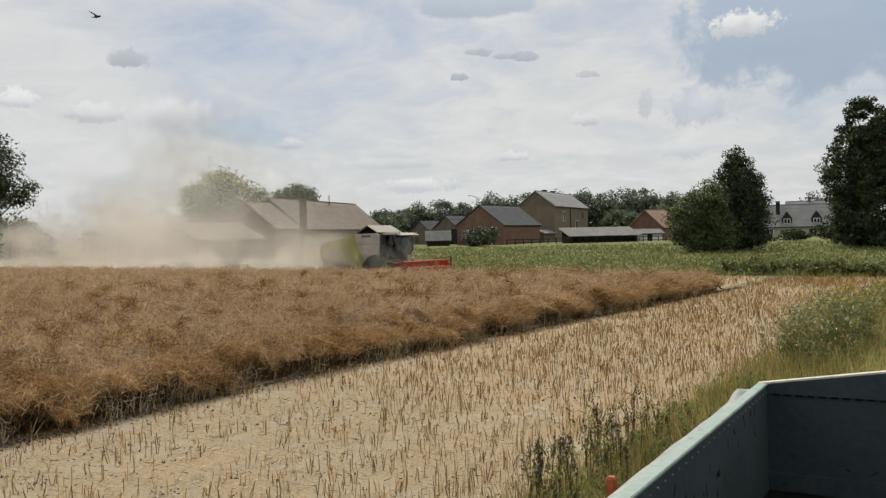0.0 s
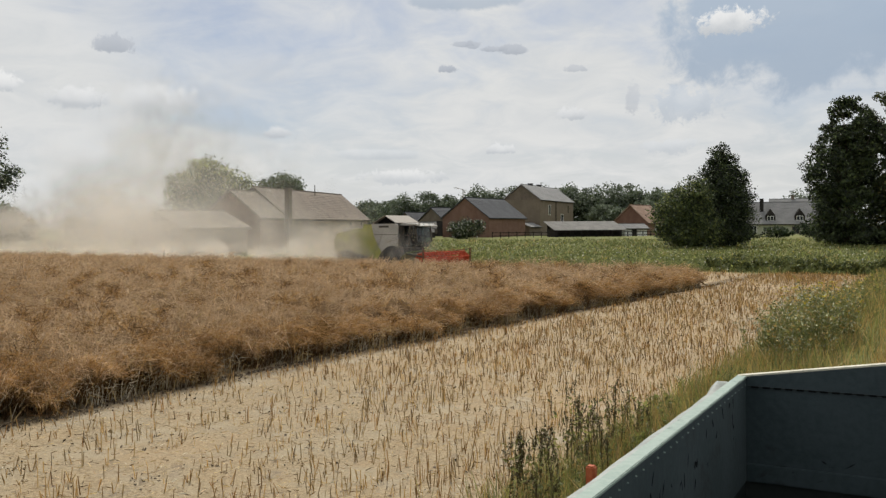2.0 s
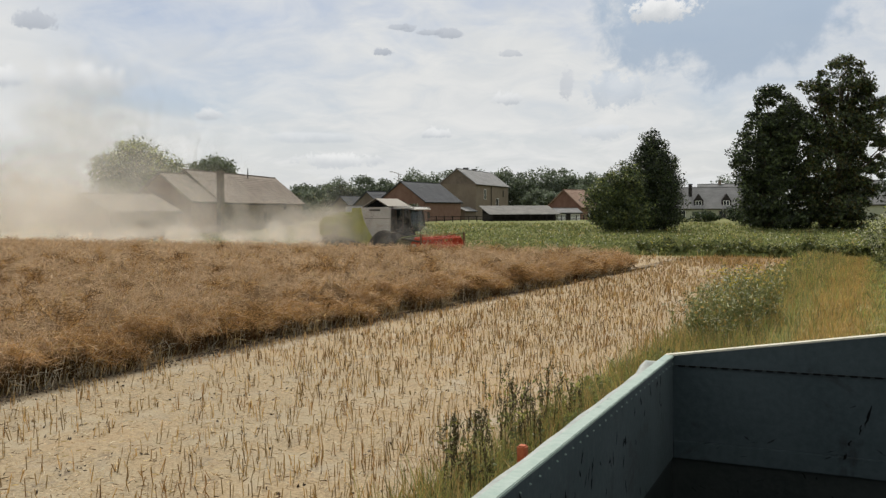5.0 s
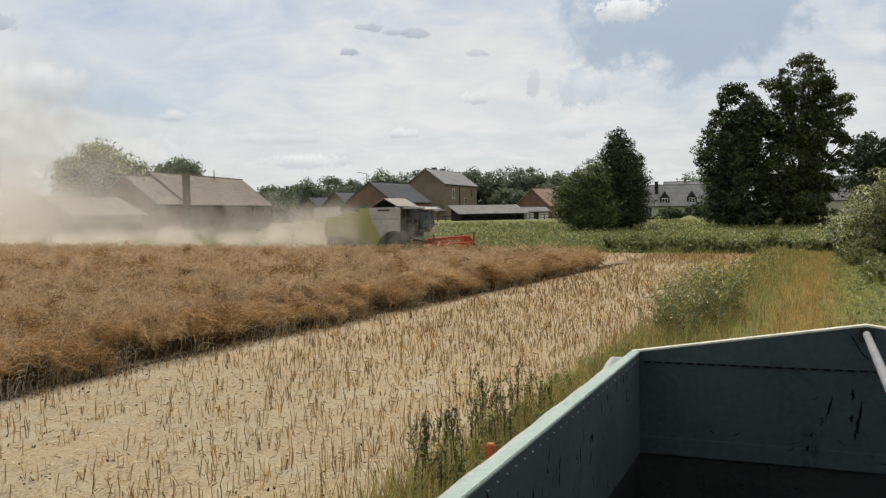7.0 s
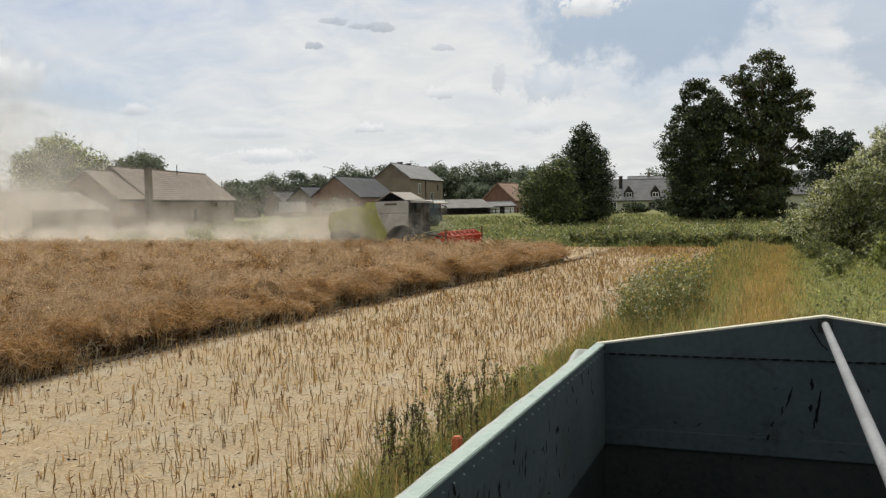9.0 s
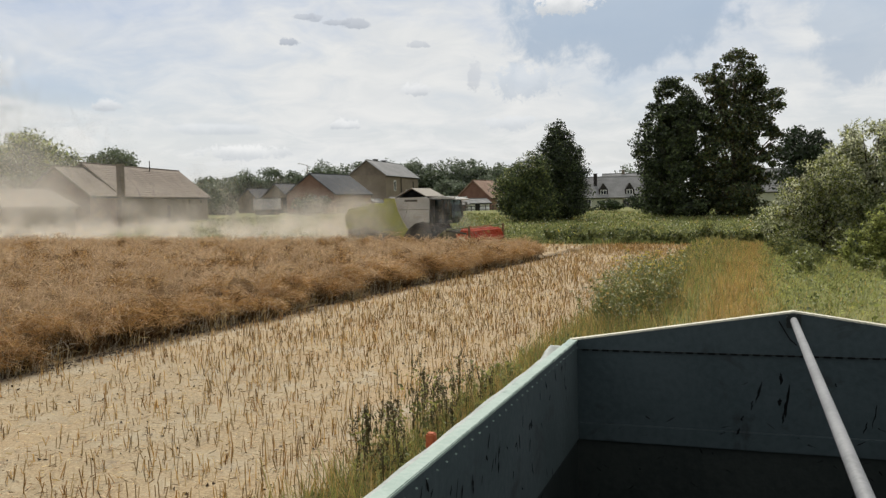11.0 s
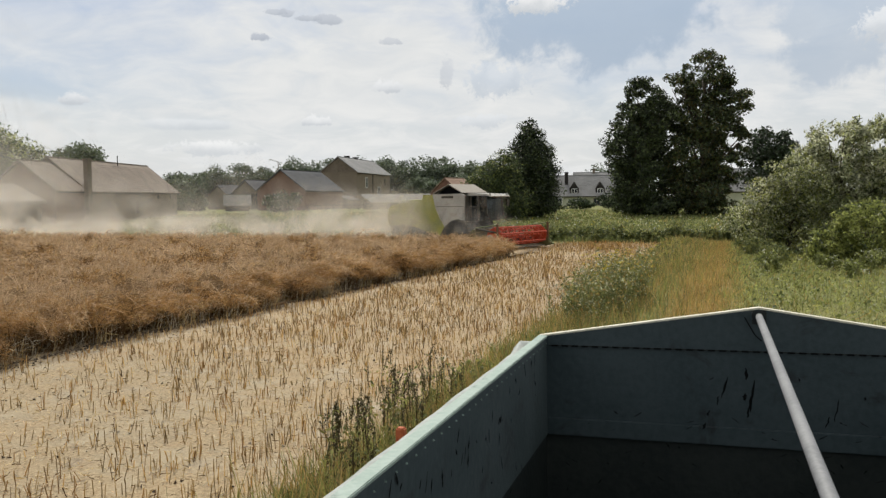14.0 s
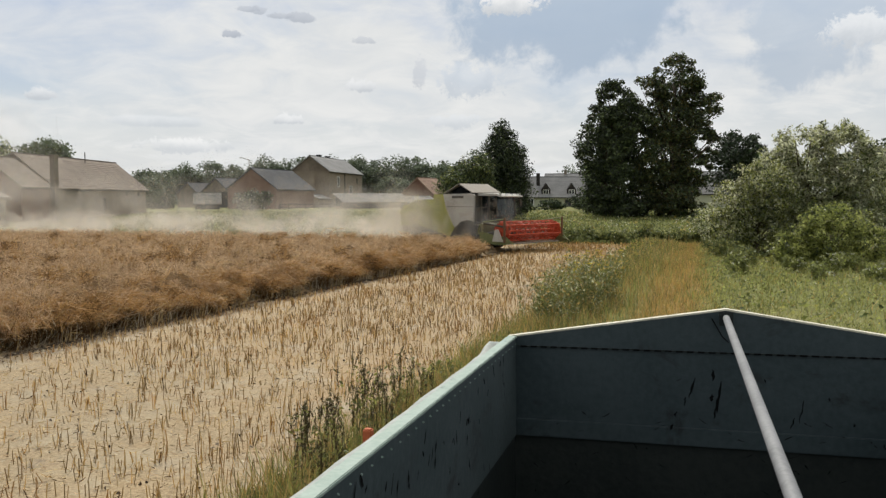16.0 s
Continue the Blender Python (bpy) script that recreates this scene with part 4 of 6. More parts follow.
def build_stubble():
    rng = np.random.RandomState(21)
    P = []
    for off in np.arange(0.55, 11.0, 0.25):
        yy = np.arange(1.5, 57.0, 0.06)
        yy = yy + rng.normal(0, 0.04, len(yy))
        xx = edge_x(yy) + off + rng.normal(0, 0.028, len(yy))
        keep = (xx < verge_x(yy) + 0.4 + rng.normal(0, 0.25, len(yy))) & (rng.rand(len(yy)) < 0.5 + 0.2 * np.sin(off * 9 + yy * 0.15))
        P.append(np.stack([xx[keep], yy[keep]], 1))
    # behind the machine and along the far headland
    xx, yy = rng.uniform(-75, -3, 9000), rng.uniform(47.5, 56.5, 9000)
    P.append(np.stack([xx, yy], 1))
    P = np.concatenate(P)
    # two or three stalks stand together; bare patches lie between
    patch = lumps(P[:, 0], P[:, 1], 2.2, 1.0, 12)
    P = P[rng.rand(len(P)) < np.clip(1.0 - 0.5 * patch - 0.4 * lumps(P[:, 0], P[:, 1] * 0.4, 5.0, 1.0, 37), 0.06, 1.0)]
    P = P[rng.rand(len(P)) < np.clip(1.2 - np.hypot(P[:, 0], P[:, 1]) / 65, 0.5, 1)]
    P = P[rng.rand(len(P)) < np.clip(np.hypot(P[:, 0] + 11.5, P[:, 1] - 8.5) / 7.5, 0.35, 1)]
    twin = P[rng.rand(len(P)) < 0.55] + rng.normal(0, 0.022, (1, 2))
    P = np.concatenate([P, twin + rng.normal(0, 0.02, twin.shape)])
    n = len(P)
    d = np.hypot(P[:, 0], P[:, 1])
    h = rng.uniform(0.10, 0.25, n) * (1 + 0.25 * patch_h(P))
    z = np.zeros(n)
    base = np.stack([P[:, 0], P[:, 1], z - 0.01], 1)
    tip = base + np.stack([rng.normal(0, 0.028, n), rng.normal(0, 0.028, n), h], 1)
    # square-cut stalks: three-sided tubes
    w = (0.0048 + 0.00012 * d) * rng.uniform(0.7, 1.4, n)
    a0 = rng.uniform(0, 6.28, n)
    V = []
    for src, f in ((base, 1.0), (tip, 0.8)):
        for j in range(3):
            a = a0 + j * 2.094
            V.append(src + np.stack([np.cos(a), np.sin(a), np.zeros(n)], 1) * (w * f)[:, None])
    V = np.stack(V, 1).reshape(-1, 3)
    o = np.arange(n)[:, None] * 6
    F = np.concatenate([o + [[j, (j + 1) % 3, 3 + (j + 1) % 3, 3 + j]] for j in range(3)], 1).reshape(-1, 4)
    kind = (rng.rand(n) < 0.05).astype(int)
    kind = np.where((rng.rand(n) < np.clip(0.2 + 0.5 * lumps(P[:, 0], P[:, 1], 3.5, 1.0, 33), 0.05, 0.75)) & (kind == 0), 2, kind)
    me = mesh_from("stubble", V, F, 4, ["stalk", "crop_dark", "crop_rust"], np.repeat(kind, 3))
    tagged(new("stubble", me), "rows of short cut straw stubble on pale soil", "stubble", kind="stuff")
    # straw litter lying between the rows
    n = 31000
    y = 2 + 52 * rng.rand(n) ** 1.5
    x = edge_x(y) - 0.3 + rng.rand(n) * (verge_x(y) - edge_x(y) + 0.8)
    a = rng.uniform(0, 6.28, n)
    L = rng.uniform(0.03, 0.12, n)
    base = np.stack([x, y, rng.uniform(0.015, 0.04, n) + lumps(x, y, 4.0, 0.03) * np.exp(-np.hypot(x, y) / 60)], 1)
    tip = base + np.stack([np.cos(a) * L, np.sin(a) * L, rng.uniform(-0.01, 0.03, n)], 1)
    pick = rng.choice(4, n, p=[0.34, 0.2, 0.26, 0.2])
    me = ribbons("straw_litter", base, tip, rng.uniform(0.005, 0.014, n), ["straw", "stem_pale", "crop", "crop_dark"], pick, 0.2, 8)
    tagged(new("straw_litter", me), "loose chopped straw lying on the ground", "straw", kind="stuff")
    # dark clods and weeds left in the stubble
    n = 4200
    y = 3 + 45 * rng.rand(n) ** 1.3
    x = edge_x(y) + 0.1 + rng.rand(n) * (verge_x(y) - edge_x(y))
    ok = lumps(x, y, 3.0, 1.0, 17) > 0.25
    ok |= (x - edge_x(y)) < 0.35
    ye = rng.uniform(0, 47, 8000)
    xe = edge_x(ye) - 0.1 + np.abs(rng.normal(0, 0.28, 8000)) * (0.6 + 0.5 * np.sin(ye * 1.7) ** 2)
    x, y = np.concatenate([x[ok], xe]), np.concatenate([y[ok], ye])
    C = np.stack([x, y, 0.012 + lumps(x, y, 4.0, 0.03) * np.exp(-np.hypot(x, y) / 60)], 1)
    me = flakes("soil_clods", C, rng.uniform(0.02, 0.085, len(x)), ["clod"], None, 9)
    tagged(new("soil_clods", me), "dark crumbs of soil and husks on the stubble", "soil", kind="stuff")


build_stubble()


# ---- trees ----
def tree(name, label, at, crown, leaves, size, mats, trunk_r=0.35, base_h=2.0, category="tree", seed=1, clump=0.16, weights=None, droop=0.0, group="", per_clump=70, up=0.35, aspect=1.0):
    """crown: ellipsoids (x, y, z, rx, ry, rz) above the foot; leaves sit in clumps near their surfaces, with gaps between."""
    rng = np.random.RandomState(seed)
    x, y = at
    z = float(rise(x, y))
    t = empty(name, pose(x, y, z - 0.05), label, category, group)
    bm = B()
    crown = np.array(crown, float)
    topz = (crown[:, 2]).max()
    tube(bm, (0, 0, 0), (0.1, 0.05, topz * 0.55), trunk_r, trunk_r * 0.55, 12)
    tube(bm, (0.1, 0.05, topz * 0.52), (crown[:, 0].mean() * 0.5, 0, topz), trunk_r * 0.55, trunk_r * 0.15, 9)
    for c in crown:
        for k in range(5):
            v = rng.normal(size=3)
            v /= np.linalg.norm(v)
            v[2] = abs(v[2]) * 0.8
            e = c[:3] + v * c[3:] * 0.75
            s = (0.1, 0.05, min(topz * 0.5, max(base_h, e[2] * 0.45)))
            m = (Vector(s) + Vector(e)) / 2 + Vector((0, 0, 0.08 * c[5]))
            tube(bm, s, m, trunk_r * 0.32, trunk_r * 0.2, 7)
            tube(bm, m, e, trunk_r * 0.2, trunk_r * 0.05, 6)
    part("trunk", bm, "bark", t, smooth=True)
    vol = crown[:, 3] * crown[:, 4] + crown[:, 3] * crown[:, 5]
    share = vol / vol.sum()
    C, S = [], []
    for c, f in zip(crown, share):
        nl = int(leaves * f)
        per = per_clump
        nc = max(6, nl // per)
        v = rng.normal(size=(nc, 3))
        v /= np.linalg.norm(v, axis=1, keepdims=True)
        rad = 0.55 + 0.45 * rng.rand(nc) ** 0.5 + rng.normal(0, 0.05, nc)
        cen = c[:3] + v * rad[:, None] * c[3:]
        # a few bare bays break the outline
        bays = rng.normal(size=(4, 3))
        bays /= np.linalg.norm(bays, axis=1, keepdims=True)
        hid = (v @ bays.T).max(1) > 0.93
        cen[hid] = c[:3] + (cen[hid] - c[:3]) * 0.84
        ids = rng.randint(0, nc, nl)
        spread = clump * (c[3] + c[5]) * rng.uniform(0.6, 1.3, nc)
        off = rng.normal(size=(nl, 3))
        off /= np.linalg.norm(off, axis=1, keepdims=True)
        off *= (rng.rand(nl) ** 0.45)[:, None] * 1.7 * spread[ids][:, None] * np.array([1, 1, 0.7])
        if droop:
            off[:, 2] -= np.abs(rng.normal(0, droop, nl)) * (rng.rand(nl) < 0.6)
        C.append(cen[ids] + off)
        S.append(np.full(nl, size) * rng.uniform(0.6, 1.4, nl))
    C, S = np.concatenate(C), np.concatenate(S)
    keep = C[:, 2] > 0.15
    C, S = C[keep], S[keep]
    pick = rng.choice(len(mats), len(C), p=weights)
    me = flakes("crown", C, S, mats, pick, seed + 5, up=up, aspect=1.6 if droop else aspect)
    ob = new("crown", me)
    ob.parent = t
    return t


def build_trees():
    # pair of tall chestnuts
    tree("chestnut_tree", "tall dark chestnut tree with dense crown", (-8.9, 110.0), [(-0.2, 0, 14.6, 2.3, 2.4, 3.2), (-0.5, 0, 11.6, 3.3, 3.2, 3.4), (-0.9, 0, 8.4, 3.9, 3.7, 3.8), (-0.6, 0, 4.6, 3.6, 3.6, 3.6), (2.0, 0.5, 12.0, 2.4, 2.6, 3.4), (0.4, 0, 1.3, 3.8, 3.5, 1.4)],
         54000, 0.33, ["leaf_dark", "leaf_mid"], 0.5, 2, seed=3, clump=0.088, per_clump=120, weights=[0.62, 0.38], group="chestnut pair")
    tree("chestnut_tree", "tall dark chestnut tree with browning leaves", (-1.6, 112.4), [(0.2, 0, 17.6, 3.4, 3.3, 3.2), (-3.0, 0, 15.6, 2.7, 2.6, 3.0), (2.8, 0, 14.6, 2.9, 2.8, 3.2), (0.2, 0.5, 12.2, 4.2, 3.8, 3.4), (3.6, 0.3, 9.8, 2.2, 2.2, 2.2), (-4.2, 0, 3.6, 2.6, 2.6, 3.4), (-0.8, 0, 7.5, 4.2, 4.2, 4.6), (-0.8, 0, 3.6, 4.4, 4.0, 3.6), (2.8, 0, 6.0, 2.4, 2.4, 2.4), (-0.6, 0, 1.2, 4.6, 3.5, 1.4)],
         68000, 0.33, ["leaf_dark", "leaf_mid", "leaf_autumn"], 0.6, 2, seed=4, clump=0.08, per_clump=130, weights=[0.44, 0.37, 0.19], group="chestnut pair")
    # dark pointed tree with a lighter one beside it
    tree("linden_tree", "dark pointed tree with dense crown", (-22.5, 104.1), [(0, 0, 10.6, 1.2, 1.2, 1.9), (0.05, 0, 11.0, 0.7, 0.7, 1.7), (0.1, 0, 9.4, 2.0, 2.0, 2.0), (0.2, 0, 7.6, 2.9, 2.8, 2.3), (0.3, 0, 5.6, 3.4, 3.2, 2.5), (0.3, 0, 3.4, 3.3, 3.1, 2.4), (0.2, 0, 1.6, 3.1, 3.0, 1.5)], 44000, 0.25, ["leaf_dark", "leaf_mid"], 0.4, 1.5, seed=6, clump=0.13, weights=[0.72, 0.28])
    tree("ash_tree", "mid green bushy tree with loose crown", (-25.4, 99.3), [(0.9, 0, 5.9, 2.0, 2.0, 2.3), (-1.4, 0, 5.4, 1.5, 1.5, 1.9), (-0.6, 0, 3.6, 3.2, 3.0, 2.6), (0.8, -0.4, 2.2, 3.3, 3.2, 2.2)], 30000, 0.25, ["leaf_dark", "leaf_mid", "leaf_light"], 0.3, 1.2, seed=7, clump=0.14, per_clump=110, weights=[0.28, 0.57, 0.15])
    # village trees
    tree("willow_tree", "pale green willow with drooping crown", (-78.15, 74.0), [(0.3, 0, 8.6, 3.4, 3.4, 2.4), (-2.2, -1, 7.6, 2.6, 2.6, 2.4), (2.4, 1.5, 7.0, 2.8, 2.8, 2.6), (0, 0, 5.0, 3.8, 3.8, 2.6)], 30000, 0.28, ["leaf_mid", "leaf_light", "leaf_grey"], 0.45, 2, seed=8, clump=0.14, weights=[0.4, 0.35, 0.25], droop=1.6)
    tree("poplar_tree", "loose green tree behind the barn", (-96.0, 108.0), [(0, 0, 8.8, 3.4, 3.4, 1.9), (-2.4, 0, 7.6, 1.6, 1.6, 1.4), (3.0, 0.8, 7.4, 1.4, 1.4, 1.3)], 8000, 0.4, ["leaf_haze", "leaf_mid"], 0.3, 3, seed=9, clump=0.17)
    tree("roadside_tree", "tall loose tree at the field edge", (-80.6, 44.6), [(0.5, 1.0, 11.2, 2.2, 2.2, 2.4), (2.2, 2.4, 8.2, 1.7, 1.7, 1.6), (-0.5, 0, 7.4, 2.2, 2.2, 2.2), (-0.5, 0, 3.6, 1.9, 1.9, 2.0)], 13000, 0.28, ["leaf_dark", "leaf_far", "leaf_mid"], 0.35, 3, seed=10, clump=0.19)
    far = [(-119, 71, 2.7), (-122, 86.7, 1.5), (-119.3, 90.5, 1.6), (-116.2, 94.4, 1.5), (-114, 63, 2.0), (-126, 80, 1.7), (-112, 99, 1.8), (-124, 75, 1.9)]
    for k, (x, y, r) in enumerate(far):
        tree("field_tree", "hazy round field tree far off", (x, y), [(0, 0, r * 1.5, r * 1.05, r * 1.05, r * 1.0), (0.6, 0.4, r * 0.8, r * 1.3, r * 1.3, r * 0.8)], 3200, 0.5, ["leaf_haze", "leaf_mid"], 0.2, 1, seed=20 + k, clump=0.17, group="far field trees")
    # haze over the wood is put into its pale leaf mix
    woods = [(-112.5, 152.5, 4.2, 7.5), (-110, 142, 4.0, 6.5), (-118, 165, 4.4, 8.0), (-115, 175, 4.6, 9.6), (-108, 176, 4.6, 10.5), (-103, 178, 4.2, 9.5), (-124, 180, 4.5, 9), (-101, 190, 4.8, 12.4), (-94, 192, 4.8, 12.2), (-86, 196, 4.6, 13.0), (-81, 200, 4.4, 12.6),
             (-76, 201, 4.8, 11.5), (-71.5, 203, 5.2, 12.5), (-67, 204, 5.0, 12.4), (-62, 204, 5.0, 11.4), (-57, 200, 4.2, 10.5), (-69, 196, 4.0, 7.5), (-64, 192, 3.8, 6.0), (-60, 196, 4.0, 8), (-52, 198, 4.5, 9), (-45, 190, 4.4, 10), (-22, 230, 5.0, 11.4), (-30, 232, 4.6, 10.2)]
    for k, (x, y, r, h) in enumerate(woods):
        tree("woodland_tree", "green tree of the wood behind the village, leaf colour paled for haze", (x, y), [(0, 0, h * 0.64, r * 0.9, r * 0.9, h * 0.34), (r * 0.45, 0, h * 0.46, r * 0.9, r * 0.9, h * 0.36), (-r * 0.5, 0, h * 0.38, r * 0.9, r * 0.9, h * 0.34)],
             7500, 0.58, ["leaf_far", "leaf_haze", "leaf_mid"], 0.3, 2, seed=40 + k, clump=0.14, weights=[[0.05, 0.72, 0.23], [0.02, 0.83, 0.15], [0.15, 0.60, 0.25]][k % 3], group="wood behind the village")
    tree("elder_bush", "dark garden bush with pale flowers", (-68.6, 123.7), [(0, 0, 1.6, 2.9, 2.4, 1.9), (-1.8, 0, 1.5, 1.4, 1.4, 1.6)], 5200, 0.32, ["leaf_dark", "leaf_mid", "flower_white"], 0.12, 0.4, "bush", seed=70, clump=0.13, weights=[0.6, 0.34, 0.06])
    for k, (x, y, r, h) in enumerate([(-95, 132, 2.6, 3.4), (-99, 128, 2.6, 3.2), (-91, 130, 2.4, 2.8), (-88, 127, 2.0, 2.4), (-103, 133, 3, 4.2)]):
        tree("garden_bush", "leafy garden bush beside the barn", (x, y), [(0, 0, h * 0.5, r, r, h * 0.55)], 3000, 0.35, ["leaf_far", "leaf_mid"], 0.12, 0.4, "bush", seed=80 + k, clump=0.16, group="garden bushes")
    for k, x in enumerate((-33, -29.5, -26, -21.5, -17, -13.5, -9, -4.5)):
        h = (1.5, 2.0, 1.4, 1.9, 2.6, 1.6)[k % 6]
        tree("garden_bush", "dark garden bush along the cottage fence", (x, 139 + 3 * math.sin(k * 2.1)), [(0, 0, h * 0.5, 1.9, 1.5, h * 0.55), (1.2, 0, h * 0.35, 1.4, 1.3, h * 0.4)], 2400, 0.33, ["leaf_far", "leaf_mid", "leaf_dark"], 0.1, 0.3, "bush", seed=110 + k, clump=0.16, weights=[0.4, 0.3, 0.3], group="garden bushes")
    # willow thicket and dogwood by the track
    tree("grey_willow_bush", "large grey-green willow bush beside the track", (6.2, 50.0), [(0.0, 0, 5.6, 1.7, 1.8, 1.9), (2.0, 0.3, 5.7, 1.7, 1.8, 1.9), (3.4, 0.6, 4.0, 1.7, 1.8, 2.2), (-1.2, 0.4, 4.3, 1.6, 1.7, 1.7), (1.0, 0.3, 3.4, 2.8, 2.2, 2.2), (1.4, 0, 1.8, 3.0, 2.2, 1.6)],
         46000, 0.15, ["leaf_grey", "leaf_mid", "leaf_light"], 0.22, 0.6, "bush", seed=90, clump=0.075, per_clump=75, weights=[0.68, 0.17, 0.15], droop=0.25)
    tree("hazel_bush", "rounded olive-green hazel bush beside the track", (3.7, 48.0), [(0.3, 0, 3.8, 1.5, 1.6, 1.5), (-0.8, 0.2, 2.9, 1.5, 1.5, 1.5), (1.2, 0, 2.6, 1.5, 1.5, 1.6), (-1.2, 0.2, 1.4, 1.3, 1.5, 1.3), (0.4, -0.2, 1.4, 1.6, 1.6, 1.3)],
         26000, 0.14, ["leaf_grey", "leaf_mid", "leaf_light", "leaf_dark"], 0.16, 0.6, "bush", seed=95, clump=0.085, per_clump=75, weights=[0.36, 0.14, 0.38, 0.12])
    tree("dogwood_bush", "round green dogwood bush in the grass", (6.6, 41.5), [(0, 0, 1.5, 1.7, 1.7, 1.3), (-1.3, 0, 0.9, 1.3, 1.3, 0.9), (1.4, 0.3, 1.0, 1.3, 1.3, 0.9)], 20000, 0.13, ["leaf_light", "leaf_mid", "leaf_dark"], 0.1, 0.3, "bush", seed=91, clump=0.09, per_clump=80, weights=[0.80, 0.13, 0.07])
    tree("young_bush", "small bush at the end of the track", (1.6, 60.0), [(0, 0, 1.2, 1.2, 1.2, 1.2)], 4500, 0.16, ["leaf_mid", "leaf_grey", "leaf_light"], 0.08, 0.3, "bush", seed=92, clump=0.15)
    tree("track_oak", "dark tree behind the willow bush", (7.2, 126.0), [(0, 0, 9.0, 3.5, 3.5, 2.8), (0, 0, 5.5, 4.0, 4.0, 4.0)], 9000, 0.45, ["leaf_dark", "leaf_far"], 0.4, 2, seed=93, clump=0.12)
    tree("track_oak", "dark tree behind the willow bush", (16.5, 73.0), [(0, 0, 5.6, 2.8, 2.8, 2.4), (0.5, 0, 3.0, 3.2, 3.2, 3.0)], 12000, 0.28, ["leaf_dark", "leaf_mid"], 0.3, 2, seed=94, clump=0.12)


build_trees()


# ---- combine harvester ----
M["lime"] = material("dusty_lime_paint", (0.25, 0.262, 0.045), (0.31, 0.312, 0.075), 0.8, 12, 0.6, 0.1, third=(0.27, 0.235, 0.12))
M["panel"] = material("dusty_pale_grey_paint", (0.34, 0.33, 0.295), (0.43, 0.415, 0.375), 0.8, 12, 0.5, 0.1, third=(0.31, 0.27, 0.215))
M["cover"] = material("dusty_tan_sheet", (0.24, 0.215, 0.18), (0.30, 0.27, 0.225), 0.9, 14, 0.6, 0.1, third=(0.26, 0.22, 0.17))
M["header_grey"] = material("dusty_olive_steel", (0.13, 0.125, 0.075), (0.21, 0.19, 0.12), 1.5, 18, 0.8, 0.2, third=(0.09, 0.075, 0.05))
M["knife_brown"] = material("rust_brown_steel", (0.10, 0.055, 0.03), (0.16, 0.09, 0.05), 2.0, 20, 0.7, 0.2)
M["machine_dark"] = material("dusty_dark_metal", (0.045, 0.042, 0.035), (0.09, 0.08, 0.06), 1.5, 20, 0.8, 0.2)
M["reel_red"] = material("orange_red_paint", (0.36, 0.045, 0.016), (0.46, 0.075, 0.03), 2, 20, 0.5, 0.1, third=(0.22, 0.06, 0.03))
M["cab_glass"] = material("tinted_cab_glass", (0.012, 0.016, 0.018), (0.025, 0.03, 0.033), 1, 10, 0.3, 0.0, spec=0.2)


def window_material():
    m = bpy.data.materials.new("tinted_clear_glass")
    m.use_nodes = True
    N = Nodes(m.node_tree)
    tr = N.n("ShaderNodeBsdfTransparent", {"Color": (0.30, 0.37, 0.36, 1)}).outputs[0]
    gl = N.n("ShaderNodeBsdfGlossy", {"Color": (0.9, 0.95, 0.95, 1), "Roughness": 0.08}).outputs[0]
    N.n("ShaderNodeOutputMaterial", {0: N.n("ShaderNodeMixShader", {0: 0.05, 1: tr, 2: gl}).outputs[0]})
    M["cab_window"] = m


window_material()


